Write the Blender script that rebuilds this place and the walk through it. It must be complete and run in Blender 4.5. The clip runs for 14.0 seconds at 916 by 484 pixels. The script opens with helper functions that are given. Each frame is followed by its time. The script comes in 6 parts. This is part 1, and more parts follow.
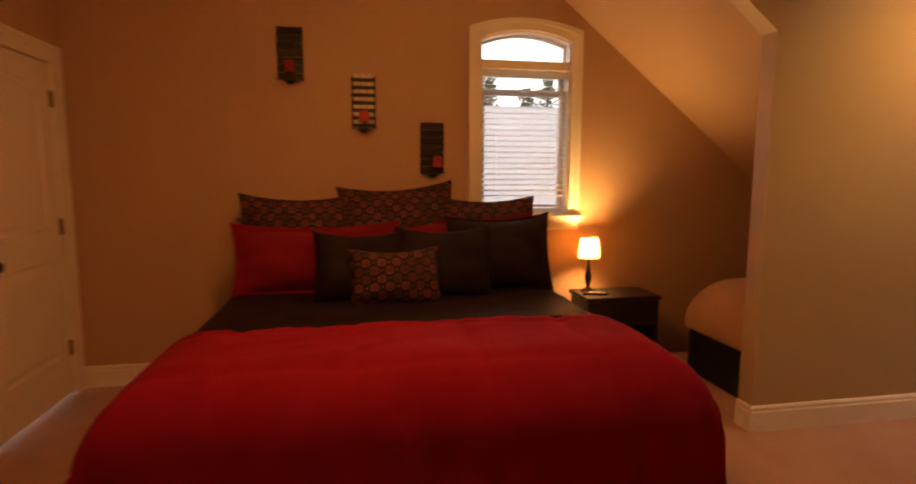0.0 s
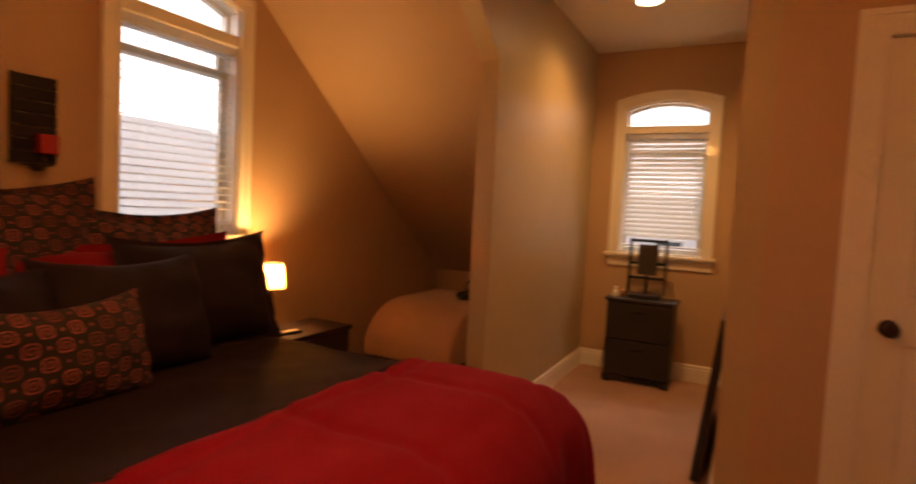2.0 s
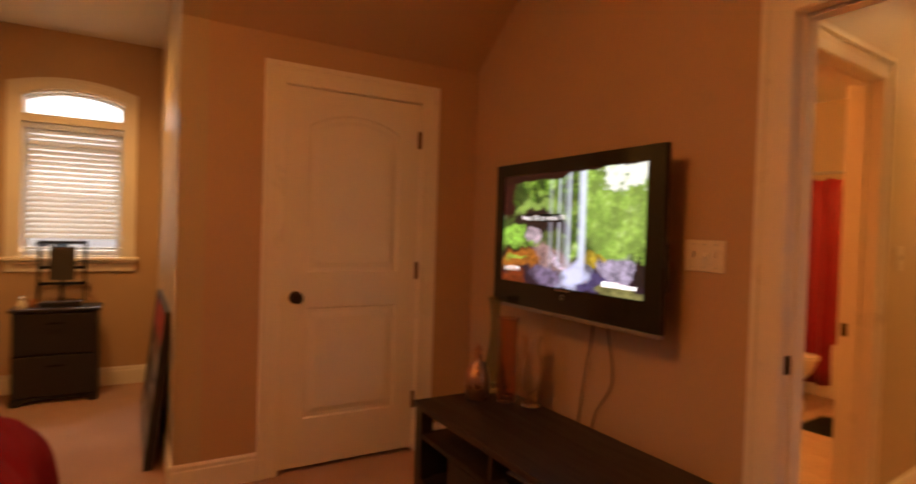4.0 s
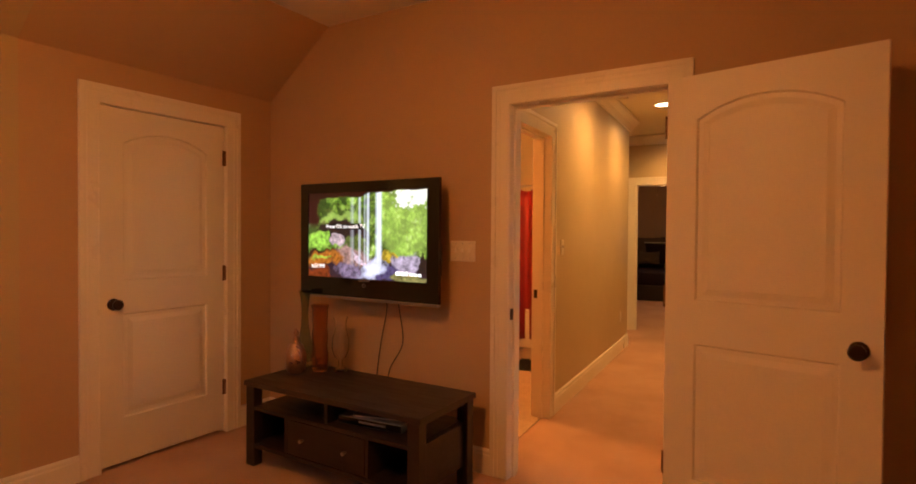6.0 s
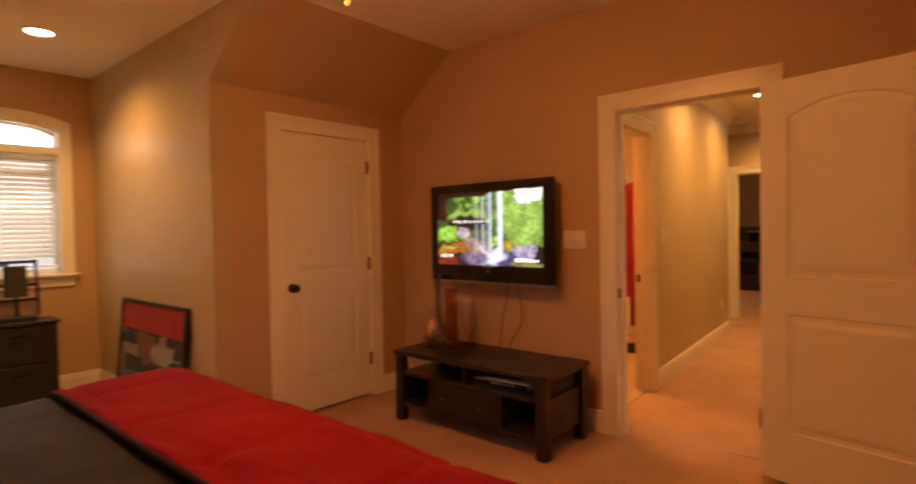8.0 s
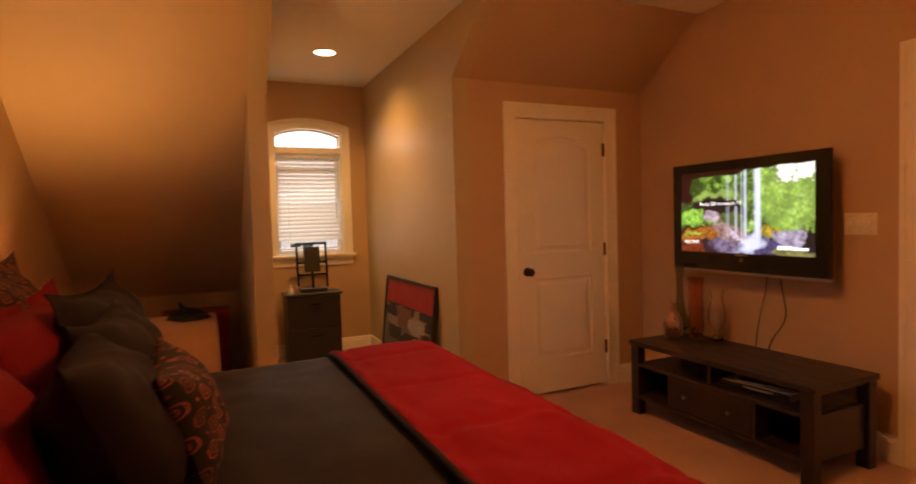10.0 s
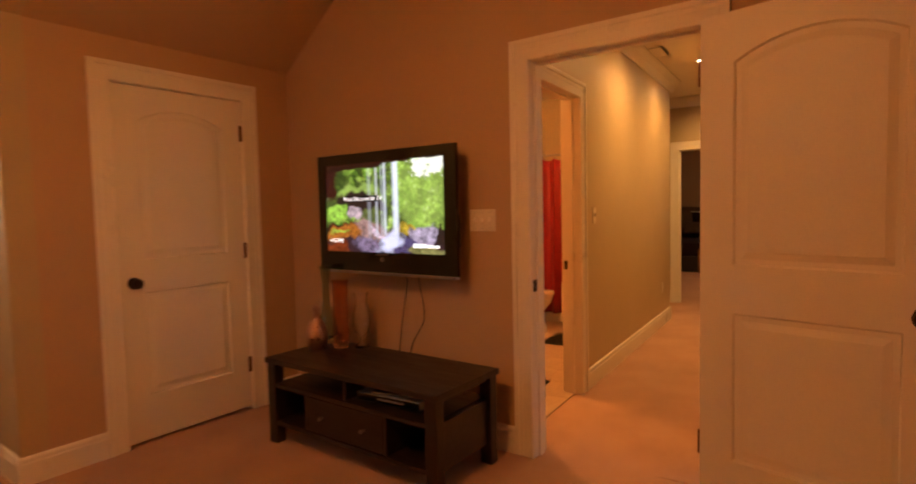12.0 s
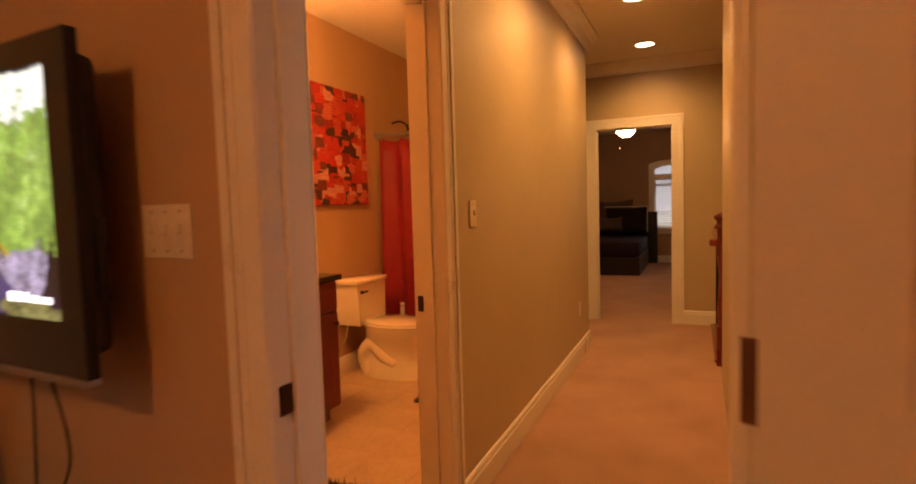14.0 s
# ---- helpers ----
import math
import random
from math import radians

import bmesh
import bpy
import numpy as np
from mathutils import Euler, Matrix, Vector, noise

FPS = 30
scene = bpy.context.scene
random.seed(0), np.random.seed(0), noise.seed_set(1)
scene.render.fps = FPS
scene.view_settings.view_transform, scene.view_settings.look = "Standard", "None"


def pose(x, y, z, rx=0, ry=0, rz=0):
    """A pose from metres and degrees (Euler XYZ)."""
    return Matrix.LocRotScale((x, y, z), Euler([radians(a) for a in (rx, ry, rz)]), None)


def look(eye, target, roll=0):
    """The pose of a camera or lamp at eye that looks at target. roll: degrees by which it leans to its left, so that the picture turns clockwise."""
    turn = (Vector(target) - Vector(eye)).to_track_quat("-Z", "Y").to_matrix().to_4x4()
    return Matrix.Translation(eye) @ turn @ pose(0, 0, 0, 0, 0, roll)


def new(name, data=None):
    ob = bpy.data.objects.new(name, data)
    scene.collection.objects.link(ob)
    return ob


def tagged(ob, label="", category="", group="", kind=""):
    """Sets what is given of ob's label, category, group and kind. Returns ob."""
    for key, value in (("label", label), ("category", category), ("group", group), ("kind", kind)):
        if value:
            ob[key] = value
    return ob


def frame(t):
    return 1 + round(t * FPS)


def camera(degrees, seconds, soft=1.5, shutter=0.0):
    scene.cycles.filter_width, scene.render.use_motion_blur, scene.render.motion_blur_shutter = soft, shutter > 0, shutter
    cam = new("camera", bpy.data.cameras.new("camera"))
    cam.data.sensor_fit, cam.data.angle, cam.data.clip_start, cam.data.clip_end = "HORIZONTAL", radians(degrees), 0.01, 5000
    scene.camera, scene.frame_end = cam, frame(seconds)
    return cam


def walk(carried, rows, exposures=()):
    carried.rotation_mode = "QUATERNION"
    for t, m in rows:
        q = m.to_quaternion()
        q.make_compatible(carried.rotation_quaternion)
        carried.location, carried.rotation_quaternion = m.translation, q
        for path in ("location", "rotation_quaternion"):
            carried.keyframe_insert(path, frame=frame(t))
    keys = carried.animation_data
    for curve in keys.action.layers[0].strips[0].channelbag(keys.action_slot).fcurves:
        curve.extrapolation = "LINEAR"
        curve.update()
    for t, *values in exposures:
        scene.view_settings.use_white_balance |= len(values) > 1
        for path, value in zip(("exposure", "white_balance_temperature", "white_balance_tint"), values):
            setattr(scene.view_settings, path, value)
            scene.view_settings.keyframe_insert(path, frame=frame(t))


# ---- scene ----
cam = camera(79.1, 14.0, soft=1.8, shutter=0.5)
PATH = [
    (0, (0.904, 0.981, 1.365), (1.264, 2.934, 1.126), 0.2),
    (0.5, (0.883, 1.338, 1.318), (1.594, 3.197, 1.12), 1.1),
    (1, (0.562, 1.78, 1.338), (1.715, 3.404, 1.151), 1.5),
    (1.5, (0.336, 2.117, 1.36), (1.844, 3.417, 1.177), 2.5),
    (2, (0.25, 2.294, 1.278), (2.026, 3.206, 1.165), 2.9),
    (2.5, (0.142, 2.361, 1.259), (2.103, 2.745, 1.184), 3.0),
    (3, (-0.019, 2.404, 1.272), (1.972, 2.223, 1.217), 2.8),
    (3.5, (-0.055, 2.403, 1.271), (1.862, 1.836, 1.234), 2.3),
    (4, (-0.04, 2.51, 1.283), (1.687, 1.501, 1.245), 1.8),
    (4.2, (-0.027, 2.591, 1.271), (1.571, 1.388, 1.246), 1.7),
    (6.3, (-0.422, 3.51, 1.331), (0.621, 1.803, 1.295), 0.3),
    (6.5, (-0.45, 3.586, 1.332), (0.589, 1.877, 1.292), 0.2),
    (7, (-0.546, 3.735, 1.332), (0.496, 2.029, 1.287), -0.1),
    (7.5, (-0.589, 3.843, 1.318), (0.514, 2.175, 1.27), -0.4),
    (8, (-0.54, 3.94, 1.302), (0.768, 2.427, 1.257), -1.1),
    (8.5, (-0.524, 3.985, 1.31), (1.028, 2.724, 1.256), -1.4),
    (8.7, (-0.522, 3.997, 1.292), (1.104, 2.834, 1.246), -1.4),
    (9.75, (-0.53, 3.93, 1.302), (1.30, 3.13, 1.225), -1.6),
    (10.8, (-0.5, 3.736, 1.314), (1.089, 2.527, 1.211), -1.5),
    (11, (-0.481, 3.719, 1.294), (1.014, 2.395, 1.196), -1.4),
    (11.5, (-0.445, 3.525, 1.293), (0.858, 2.012, 1.184), -1.3),
    (12, (-0.392, 3.181, 1.278), (0.788, 1.57, 1.164), -1.3),
    (12.5, (-0.305, 2.795, 1.262), (0.771, 1.113, 1.143), -1.3),
    (13, (-0.218, 2.357, 1.27), (0.763, 0.619, 1.142), -1.2),
    (13.5, (-0.074, 1.916, 1.256), (0.87, 0.157, 1.128), -1.7),
    (14, (0.145, 1.485, 1.26), (1.071, -0.283, 1.127), -1.7),
]
EXPOSURES = [(0, -0.1, 6500, 17.0), (1, -0.03, 6500, 17.0), (2.5, -0.15, 6500, 18.5), (3.2, -0.1, 6500, 17.0), (4, 0.03, 6500, 15.0), (6.3, 0.3, 6500, 11.5), (8, 0.32, 6500, 11.5), (10.8, 0.1, 6500, 13.5), (12.5, 0.14, 6500, 14.5), (14, 0.03, 6500, 18.0)]
walk(cam, [(t, look(eye, target, roll)) for t, eye, target, roll in PATH], EXPOSURES)

# ---- light ----
world = bpy.data.worlds.new("world")
scene.world = world
world.use_nodes = True
wt = world.node_tree
sky = wt.nodes.new("ShaderNodeTexSky")
sky.sky_type, sky.sun_disc = "NISHITA", False
sky.sun_elevation, sky.sun_rotation = radians(35), radians(200)
sky.dust_density, sky.ozone_density = 4.0, 1.0
wt.nodes["Background"].inputs["Strength"].default_value = 0.15
wt.links.new(sky.outputs["Color"], wt.nodes["Background"].inputs["Color"])
sun = new("sun", bpy.data.lights.new("sun", "SUN"))
sun.data.energy, sun.data.angle, sun.data.color = 1.2, radians(15), (1.0, 0.96, 0.9)
sun.matrix_world = look((0, 0, 20), (-6, 16, 0))
TUNGSTEN = (1.0, 0.375, 0.085)
# the hall wing stands a few degrees askew to the bedroom
HALL_TURN = pose(1.03, 0.60, 0, 0, 0, 4.2) @ pose(-1.03, -0.60, 0)


def lamp(name, kind, where, watts, colour=TUNGSTEN, size=0.05, aim=None, cone=None, blend=0.4):
    light = bpy.data.lights.new(name, kind)
    light.energy, light.color = watts, colour
    if kind == "AREA":
        light.shape, light.size = "DISK", size
    else:
        light.shadow_soft_size = size
    if cone:
        light.spot_size, light.spot_blend = radians(cone), blend
    ob = new(name, light)
    ob.matrix_world = look(where, aim) if aim else pose(*where)
    return ob


lamp("alcove_bulb", "SPOT", (3.985, 2.93, 2.64), 72, (1.0, 0.53, 0.165), 0.06, (3.985, 2.93, 0), 150, 0.8)
lamp("nightstand_bulb", "POINT", (2.505, 4.60, 0.885), 56, (1.0, 0.52, 0.15), 0.03)
HALL_CANS = ((0.60, -1.27), (0.61, -2.55), (0.65, -3.82))
for k, (hx, hy) in enumerate(HALL_CANS):
    spot = HALL_TURN @ Vector((hx, hy, 2.62))
    lamp("hall_bulb", "SPOT", spot, (86, 79, 70)[k], (1.0, 0.495, 0.132), 0.09, (spot.x, spot.y, 0), 164, 1.0)
# area lamps added high outside the two bedroom windows, standing in for overcast sky
lamp("sky_over_dormer", "AREA", (6.30, 2.91, 3.20), 75, (1.0, 0.96, 0.88), 1.3, (5.04, 2.91, 1.75))
lamp("sky_over_north", "AREA", (2.085, 6.05, 3.20), 40, (1.0, 0.97, 0.92), 1.3, (2.085, 4.80, 1.75))
lamp("bath_bulb", "POINT", HALL_TURN @ Vector((2.14, -0.6, 2.1)), 88, (1.0, 0.42, 0.095), 0.1)

# ---- building helpers ----
def shader(name, rough=0.6, metal=0.0):
    """A fresh material: its tree's add function, its link function and its principled node."""
    m = bpy.data.materials.new(name)
    m.use_nodes = True
    tree = m.node_tree
    bsdf = tree.nodes["Principled BSDF"]
    bsdf.inputs["Roughness"].default_value, bsdf.inputs["Metallic"].default_value = rough, metal

    def add(kind, settings=None, **values):
        n = tree.nodes.new("ShaderNode" + kind)
        want = settings or {}
        if "operation" in want:
            n.operation = want["operation"]
        if "data_type" in want:
            n.data_type = want["data_type"]
        if "noise_dimensions" in want:
            n.noise_dimensions = want["noise_dimensions"]
        if "distance" in want:
            n.distance = want["distance"]
        if "feature" in want:
            n.feature = want["feature"]
        for key, v in values.items():
            slot = n.inputs[int(key[1:])] if key[0] == "i" and key[1:].isdigit() else n.inputs[key.replace("_", " ")]
            if isinstance(v, bpy.types.NodeSocket):
                tree.links.new(v, slot)
            else:
                slot.default_value = v
        return n

    return m, add, tree.links.new, bsdf


def rgb(c):
    return (*c, 1.0)


def mat(name, colour, rough=0.6, metal=0.0, second=None, scale=3.0, fine=60.0, bump=0.15, dist=0.002, vary=0.0, stretch=(1, 1, 1), coat=0.0, sheen=0.0, spec=0.5):
    """Colour that wanders between two tones at a coarse and a fine scale, with a fine relief."""
    m, add, link, bsdf = shader(name, rough, metal)
    second = second or tuple(c * 0.82 for c in colour)
    where = add("TexCoord").outputs["Object"]
    where = add("Mapping", Vector=where, Scale=stretch).outputs["Vector"]
    coarse = add("TexNoise", Vector=where, Scale=scale, Detail=5.0, Roughness=0.6)
    small = add("TexNoise", Vector=where, Scale=fine, Detail=3.0, Roughness=0.6)
    both = add("Math", {"operation": "ADD"}, i0=coarse.outputs["Fac"], i1=small.outputs["Fac"])
    ramp = add("MapRange", Value=both.outputs[0], From_Min=0.72, From_Max=1.28)
    mix = add("Mix", {"data_type": "RGBA"}, Factor=ramp.outputs[0])
    mix.inputs[6].default_value, mix.inputs[7].default_value = rgb(colour), rgb(second)
    out = mix.outputs[2]
    if vary:
        info = add("ObjectInfo")
        v = add("MapRange", Value=info.outputs["Random"], To_Min=1 - vary, To_Max=1 + vary)
        hsv = add("HueSaturation", Color=out, Value=v.outputs[0])
        out = hsv.outputs[0]
    link(out, bsdf.inputs["Base Color"])
    rr = add("MapRange", Value=coarse.outputs["Fac"], From_Min=0.3, From_Max=0.7, To_Min=max(rough - 0.07, 0.02), To_Max=min(rough + 0.07, 1))
    link(rr.outputs[0], bsdf.inputs["Roughness"])
    if bump:
        b = add("Bump", Strength=bump, Distance=dist, Height=small.outputs["Fac"])
        link(b.outputs[0], bsdf.inputs["Normal"])
    bsdf.inputs["Coat Weight"].default_value = coat
    bsdf.inputs["Specular IOR Level"].default_value = spec
    bsdf.inputs["Sheen Weight"].default_value = sheen
    return m


def glow(name, colour, strength):
    m, add, link, bsdf = shader(name, 0.5)
    bsdf.inputs["Base Color"].default_value = rgb((0.8, 0.8, 0.8))
    bsdf.inputs["Emission Color"].default_value, bsdf.inputs["Emission Strength"].default_value = rgb(colour), strength
    return m


def glass(name, colour=(1, 1, 1), rough=0.0):
    m, add, link, bsdf = shader(name, rough)
    bsdf.inputs["Base Color"].default_value = rgb(colour)
    bsdf.inputs["Transmission Weight"].default_value, bsdf.inputs["IOR"].default_value = 1.0, 1.45
    return m


def box(bm, x0, x1, y0, y1, z0, z1, bevel=0.0, m=None):
    made = bmesh.ops.create_cube(bm, size=1.0)["verts"]
    t = Matrix.Translation(((x0 + x1) / 2, (y0 + y1) / 2, (z0 + z1) / 2)) @ Matrix.Diagonal((x1 - x0, y1 - y0, z1 - z0, 1))
    bmesh.ops.transform(bm, matrix=(m or Matrix()) @ t, verts=made)
    if bevel:
        edges = list({e for v in made for e in v.link_edges})
        bmesh.ops.bevel(bm, geom=edges, offset=bevel, segments=2, profile=0.5, affect="EDGES", clamp_overlap=True)
    return bm


def fresh():
    return bmesh.new()


def block(x0, x1, y0, y1, z0, z1, bevel=0.0, m=None):
    return box(fresh(), x0, x1, y0, y1, z0, z1, bevel, m)


def prism(points, axis, a, b, bm=None):
    """A flat outline drawn out along an axis, from a to b."""
    bm = bm or fresh()
    place = {"x": lambda p, d: (d, p[0], p[1]), "y": lambda p, d: (p[0], d, p[1]), "z": lambda p, d: (p[0], p[1], d)}[axis]
    low, high = [bm.verts.new(place(p, a)) for p in points], [bm.verts.new(place(p, b)) for p in points]
    bm.faces.new(low), bm.faces.new(high)
    for i in range(len(points)):
        j = (i + 1) % len(points)
        bm.faces.new((low[i], low[j], high[j], high[i]))
    bmesh.ops.recalc_face_normals(bm, faces=bm.faces)
    return bm


def lathe(profile, segments=24, centre=(0, 0, 0), bm=None, caps=True):
    """A profile of (radius, height) turned round the upright axis."""
    bm = bm or fresh()
    rings = []
    for r, z in profile:
        rings.append([bm.verts.new((centre[0] + r * math.cos(2 * math.pi * i / segments), centre[1] + r * math.sin(2 * math.pi * i / segments), centre[2] + z)) for i in range(segments)])
    for a, b in zip(rings, rings[1:]):
        for i in range(segments):
            j = (i + 1) % segments
            bm.faces.new((a[i], a[j], b[j], b[i]))
    if caps and profile[0][0] > 1e-4:
        bm.faces.new(rings[0][::-1])
    if caps and profile[-1][0] > 1e-4:
        bm.faces.new(rings[-1])
    bmesh.ops.remove_doubles(bm, verts=bm.verts, dist=1e-5)
    bmesh.ops.recalc_face_normals(bm, faces=bm.faces)
    return bm


def tube(points, radius, sides=10, bm=None):
    """A round bar along a line of points."""
    bm = bm or fresh()
    pts = [Vector(p) for p in points]
    rings = []
    for i, p in enumerate(pts):
        way = (pts[min(i + 1, len(pts) - 1)] - pts[max(i - 1, 0)]).normalized()
        side = way.orthogonal().normalized() if i == 0 else (side - way * side.dot(way)).normalized()
        up = way.cross(side)
        rings.append([bm.verts.new(p + radius * (math.cos(2 * math.pi * k / sides) * side + math.sin(2 * math.pi * k / sides) * up)) for k in range(sides)])
    for a, b in zip(rings, rings[1:]):
        for k in range(sides):
            j = (k + 1) % sides
            bm.faces.new((a[k], a[j], b[j], b[k]))
    bm.faces.new(rings[0][::-1]), bm.faces.new(rings[-1])
    bmesh.ops.recalc_face_normals(bm, faces=bm.faces)
    return bm


def smooth_path(points, steps=8):
    """More points along a bent line, rounded at its bends."""
    pts = [Vector(p) for p in points]
    out = []
    for i in range(len(pts) - 1):
        p0, p1, p2, p3 = pts[max(i - 1, 0)], pts[i], pts[i + 1], pts[min(i + 2, len(pts) - 1)]
        for k in range(steps):
            t = k / steps
            out.append(0.5 * ((2 * p1) + (p2 - p0) * t + (2 * p0 - 5 * p1 + 4 * p2 - p3) * t * t + (3 * p1 - p0 - 3 * p2 + p3) * t ** 3))
    return out + [pts[-1]]


def part(name, bm, material, parent=None, label="", smooth=False, m=None):
    """Links a bmesh as one mesh object under a thing or under a part."""
    mesh = bpy.data.meshes.new(name)
    if smooth:
        for f in bm.faces:
            f.smooth = True
        for e in bm.edges:
            if len(e.link_faces) == 2 and e.calc_face_angle(0) > 0.7:
                e.smooth = False
    bm.to_mesh(mesh)
    bm.free()
    mesh.materials.append(material)
    ob = new(name, mesh)
    ob.parent = parent
    if m is not None:
        ob.matrix_basis = m
    return tagged(ob, label)


def again(ob, parent, m=None):
    """One more piece on the same mesh."""
    o = new(ob.name.split(".")[0], ob.data)
    o.parent = parent
    o.matrix_basis = m if m is not None else ob.matrix_basis.copy()
    return o


def thing(name, label, category, m=None, group="", kind=""):
    ob = new(name)
    ob.empty_display_size = 0.1
    if m is not None:
        ob.matrix_basis = m
    return tagged(ob, label, category, group, kind)


def structure(name, bm, material, label, category, smooth=False):
    return tagged(part(name, bm, material, None, "", smooth), label, category, "", "structure")


def written(text, size, depth=0.0004):
    """A flat line of writing as a bmesh, centred, in the x-z plane, that reads from -y."""
    c = bpy.data.curves.new("text", "FONT")
    c.body, c.size, c.align_x, c.align_y = text, size, "CENTER", "CENTER"
    ob = bpy.data.objects.new("text", c)
    scene.collection.objects.link(ob)
    bpy.context.view_layer.update()
    mesh = ob.evaluated_get(bpy.context.evaluated_depsgraph_get()).to_mesh()
    bm = fresh()
    bm.from_mesh(mesh)
    bpy.data.objects.remove(ob)
    bpy.data.curves.remove(c)
    bmesh.ops.transform(bm, matrix=pose(0, 0, 0, 90), verts=bm.verts)
    return bm


# ---- materials ----
WALL = mat("tan_wall_paint", (0.50, 0.335, 0.195), 0.62, second=(0.46, 0.305, 0.175), scale=1.1, fine=220, bump=0.12, dist=0.0015)
WALL_HALL = mat("khaki_wall_paint", (0.52, 0.41, 0.25), 0.42, second=(0.48, 0.38, 0.23), scale=1.1, fine=220, bump=0.12, dist=0.0015)
# wall tan shifted to khaki: the alcove's mixed light put into the colour
WALL_ALC = mat("khaki_alcove_paint", (0.47, 0.36, 0.205), 0.42, second=(0.44, 0.335, 0.19), scale=1.1, fine=220, bump=0.12, dist=0.0015)
WALL_FAR = mat("taupe_wall_paint", (0.42, 0.28, 0.19), 0.6, scale=1.2, fine=200, bump=0.1)
CEILING = mat("ceiling_paint", (0.80, 0.75, 0.66), 0.85, second=(0.77, 0.71, 0.62), scale=2, fine=150, bump=0.2)
SLOPE = mat("sloped_ceiling_paint", (0.50, 0.335, 0.195), 0.7, second=(0.46, 0.305, 0.175), scale=1.1, fine=220, bump=0.12)
TRIM = mat("white_gloss_trim", (0.80, 0.75, 0.66), 0.32, second=(0.76, 0.70, 0.60), scale=2.5, fine=90, bump=0.03, coat=0.2)
DOORWHITE = mat("white_door_paint", (0.78, 0.73, 0.64), 0.48, second=(0.74, 0.68, 0.59), scale=2.0, fine=140, bump=0.06)
CARPET = mat("beige_carpet", (0.53, 0.30, 0.195), 0.97, second=(0.36, 0.19, 0.12), scale=2.2, fine=330, bump=0.9, dist=0.006, sheen=0.2)
BRONZE = mat("oil_rubbed_bronze", (0.055, 0.032, 0.021), 0.38, 0.85, scale=20, fine=200, bump=0.05)
ESPRESSO = mat("espresso_wood", (0.022, 0.012, 0.010), 0.40, second=(0.014, 0.008, 0.007), scale=4, fine=60, bump=0.08, stretch=(1, 8, 8), coat=0.05)
BLACKWOOD = mat("black_wood", (0.014, 0.011, 0.010), 0.42, second=(0.022, 0.017, 0.015), scale=4, fine=60, bump=0.08, stretch=(1, 1, 6))
HINGE = mat("worn_bronze_hinge", (0.17, 0.075, 0.045), 0.45, 0.4, second=(0.11, 0.05, 0.03), scale=25, fine=200, bump=0.05)
RED = mat("red_comforter_cloth", (0.225, 0.0045, 0.019), 0.9, second=(0.185, 0.004, 0.013), scale=5, fine=350, bump=0.25, spec=0.15)
REDPILLOW = mat("red_pillowcase", (0.20, 0.006, 0.013), 0.85, second=(0.16, 0.005, 0.010), scale=6, fine=350, bump=0.2, spec=0.2)
BLACKCLOTH = mat("charcoal_satin_sheet", (0.017, 0.0085, 0.013), 0.68, second=(0.012, 0.0065, 0.0095), scale=5, fine=300, bump=0.2, spec=0.16)
BLACKGLOSS = mat("black_gloss_plastic", (0.008, 0.008, 0.009), 0.14, scale=6, fine=40, bump=0.0)
BLACKMATT = mat("black_plastic", (0.012, 0.012, 0.012), 0.5, fine=200, bump=0.1)
SILVER = mat("brushed_silver", (0.45, 0.43, 0.42), 0.35, 0.9, fine=150, bump=0.05)
CHROME = mat("chrome", (0.75, 0.72, 0.68), 0.12, 1.0, bump=0.0)
IVORY = mat("ivory_plastic", (0.78, 0.70, 0.56), 0.35, bump=0.0)
PANE = glass("window_glass")
CLEARGLASS = glass("clear_glass")
AMBERGLASS = glass("amber_glass", (0.80, 0.52, 0.34))
GREENGLASS = glass("smoky_green_glass", (0.62, 0.70, 0.55))


def thin_slat(name, colour, through_it):
    """White slat thin enough to pass some of the daylight behind it."""
    m = mat(name, colour, 0.45, fine=90, bump=0.03)
    tree = m.node_tree
    clear = tree.nodes.new("ShaderNodeBsdfTranslucent")
    clear.inputs["Color"].default_value = rgb(colour)
    both = tree.nodes.new("ShaderNodeMixShader")
    both.inputs[0].default_value = through_it
    tree.links.new(tree.nodes["Principled BSDF"].outputs[0], both.inputs[1])
    tree.links.new(clear.outputs[0], both.inputs[2])
    tree.links.new(both.outputs[0], tree.nodes["Material Output"].inputs["Surface"])
    return m


BLIND = thin_slat("white_faux_wood_slat", (0.82, 0.81, 0.78), 0.40)
CERAMIC = mat("cream_porcelain", (0.80, 0.72, 0.58), 0.12, second=(0.78, 0.70, 0.56), bump=0.0, coat=0.5)
TILE = mat("tan_floor_tile", (0.50, 0.37, 0.25), 0.42, second=(0.40, 0.29, 0.19), scale=4, fine=40, bump=0.05, vary=0.03)
GROUT = mat("tan_grout", (0.43, 0.32, 0.22), 0.9, bump=0.3)
CHERRY = mat("cherry_wood", (0.20, 0.028, 0.014), 0.3, second=(0.13, 0.018, 0.010), scale=5, fine=50, stretch=(8, 8, 1), bump=0.06, coat=0.4)
BURGUNDY = mat("burgundy_cabinet_paint", (0.16, 0.022, 0.016), 0.38, scale=5, fine=60, bump=0.05)
GRANITE = mat("black_granite", (0.012, 0.011, 0.010), 0.12, second=(0.03, 0.026, 0.022), scale=40, fine=220, bump=0.0, coat=0.3)
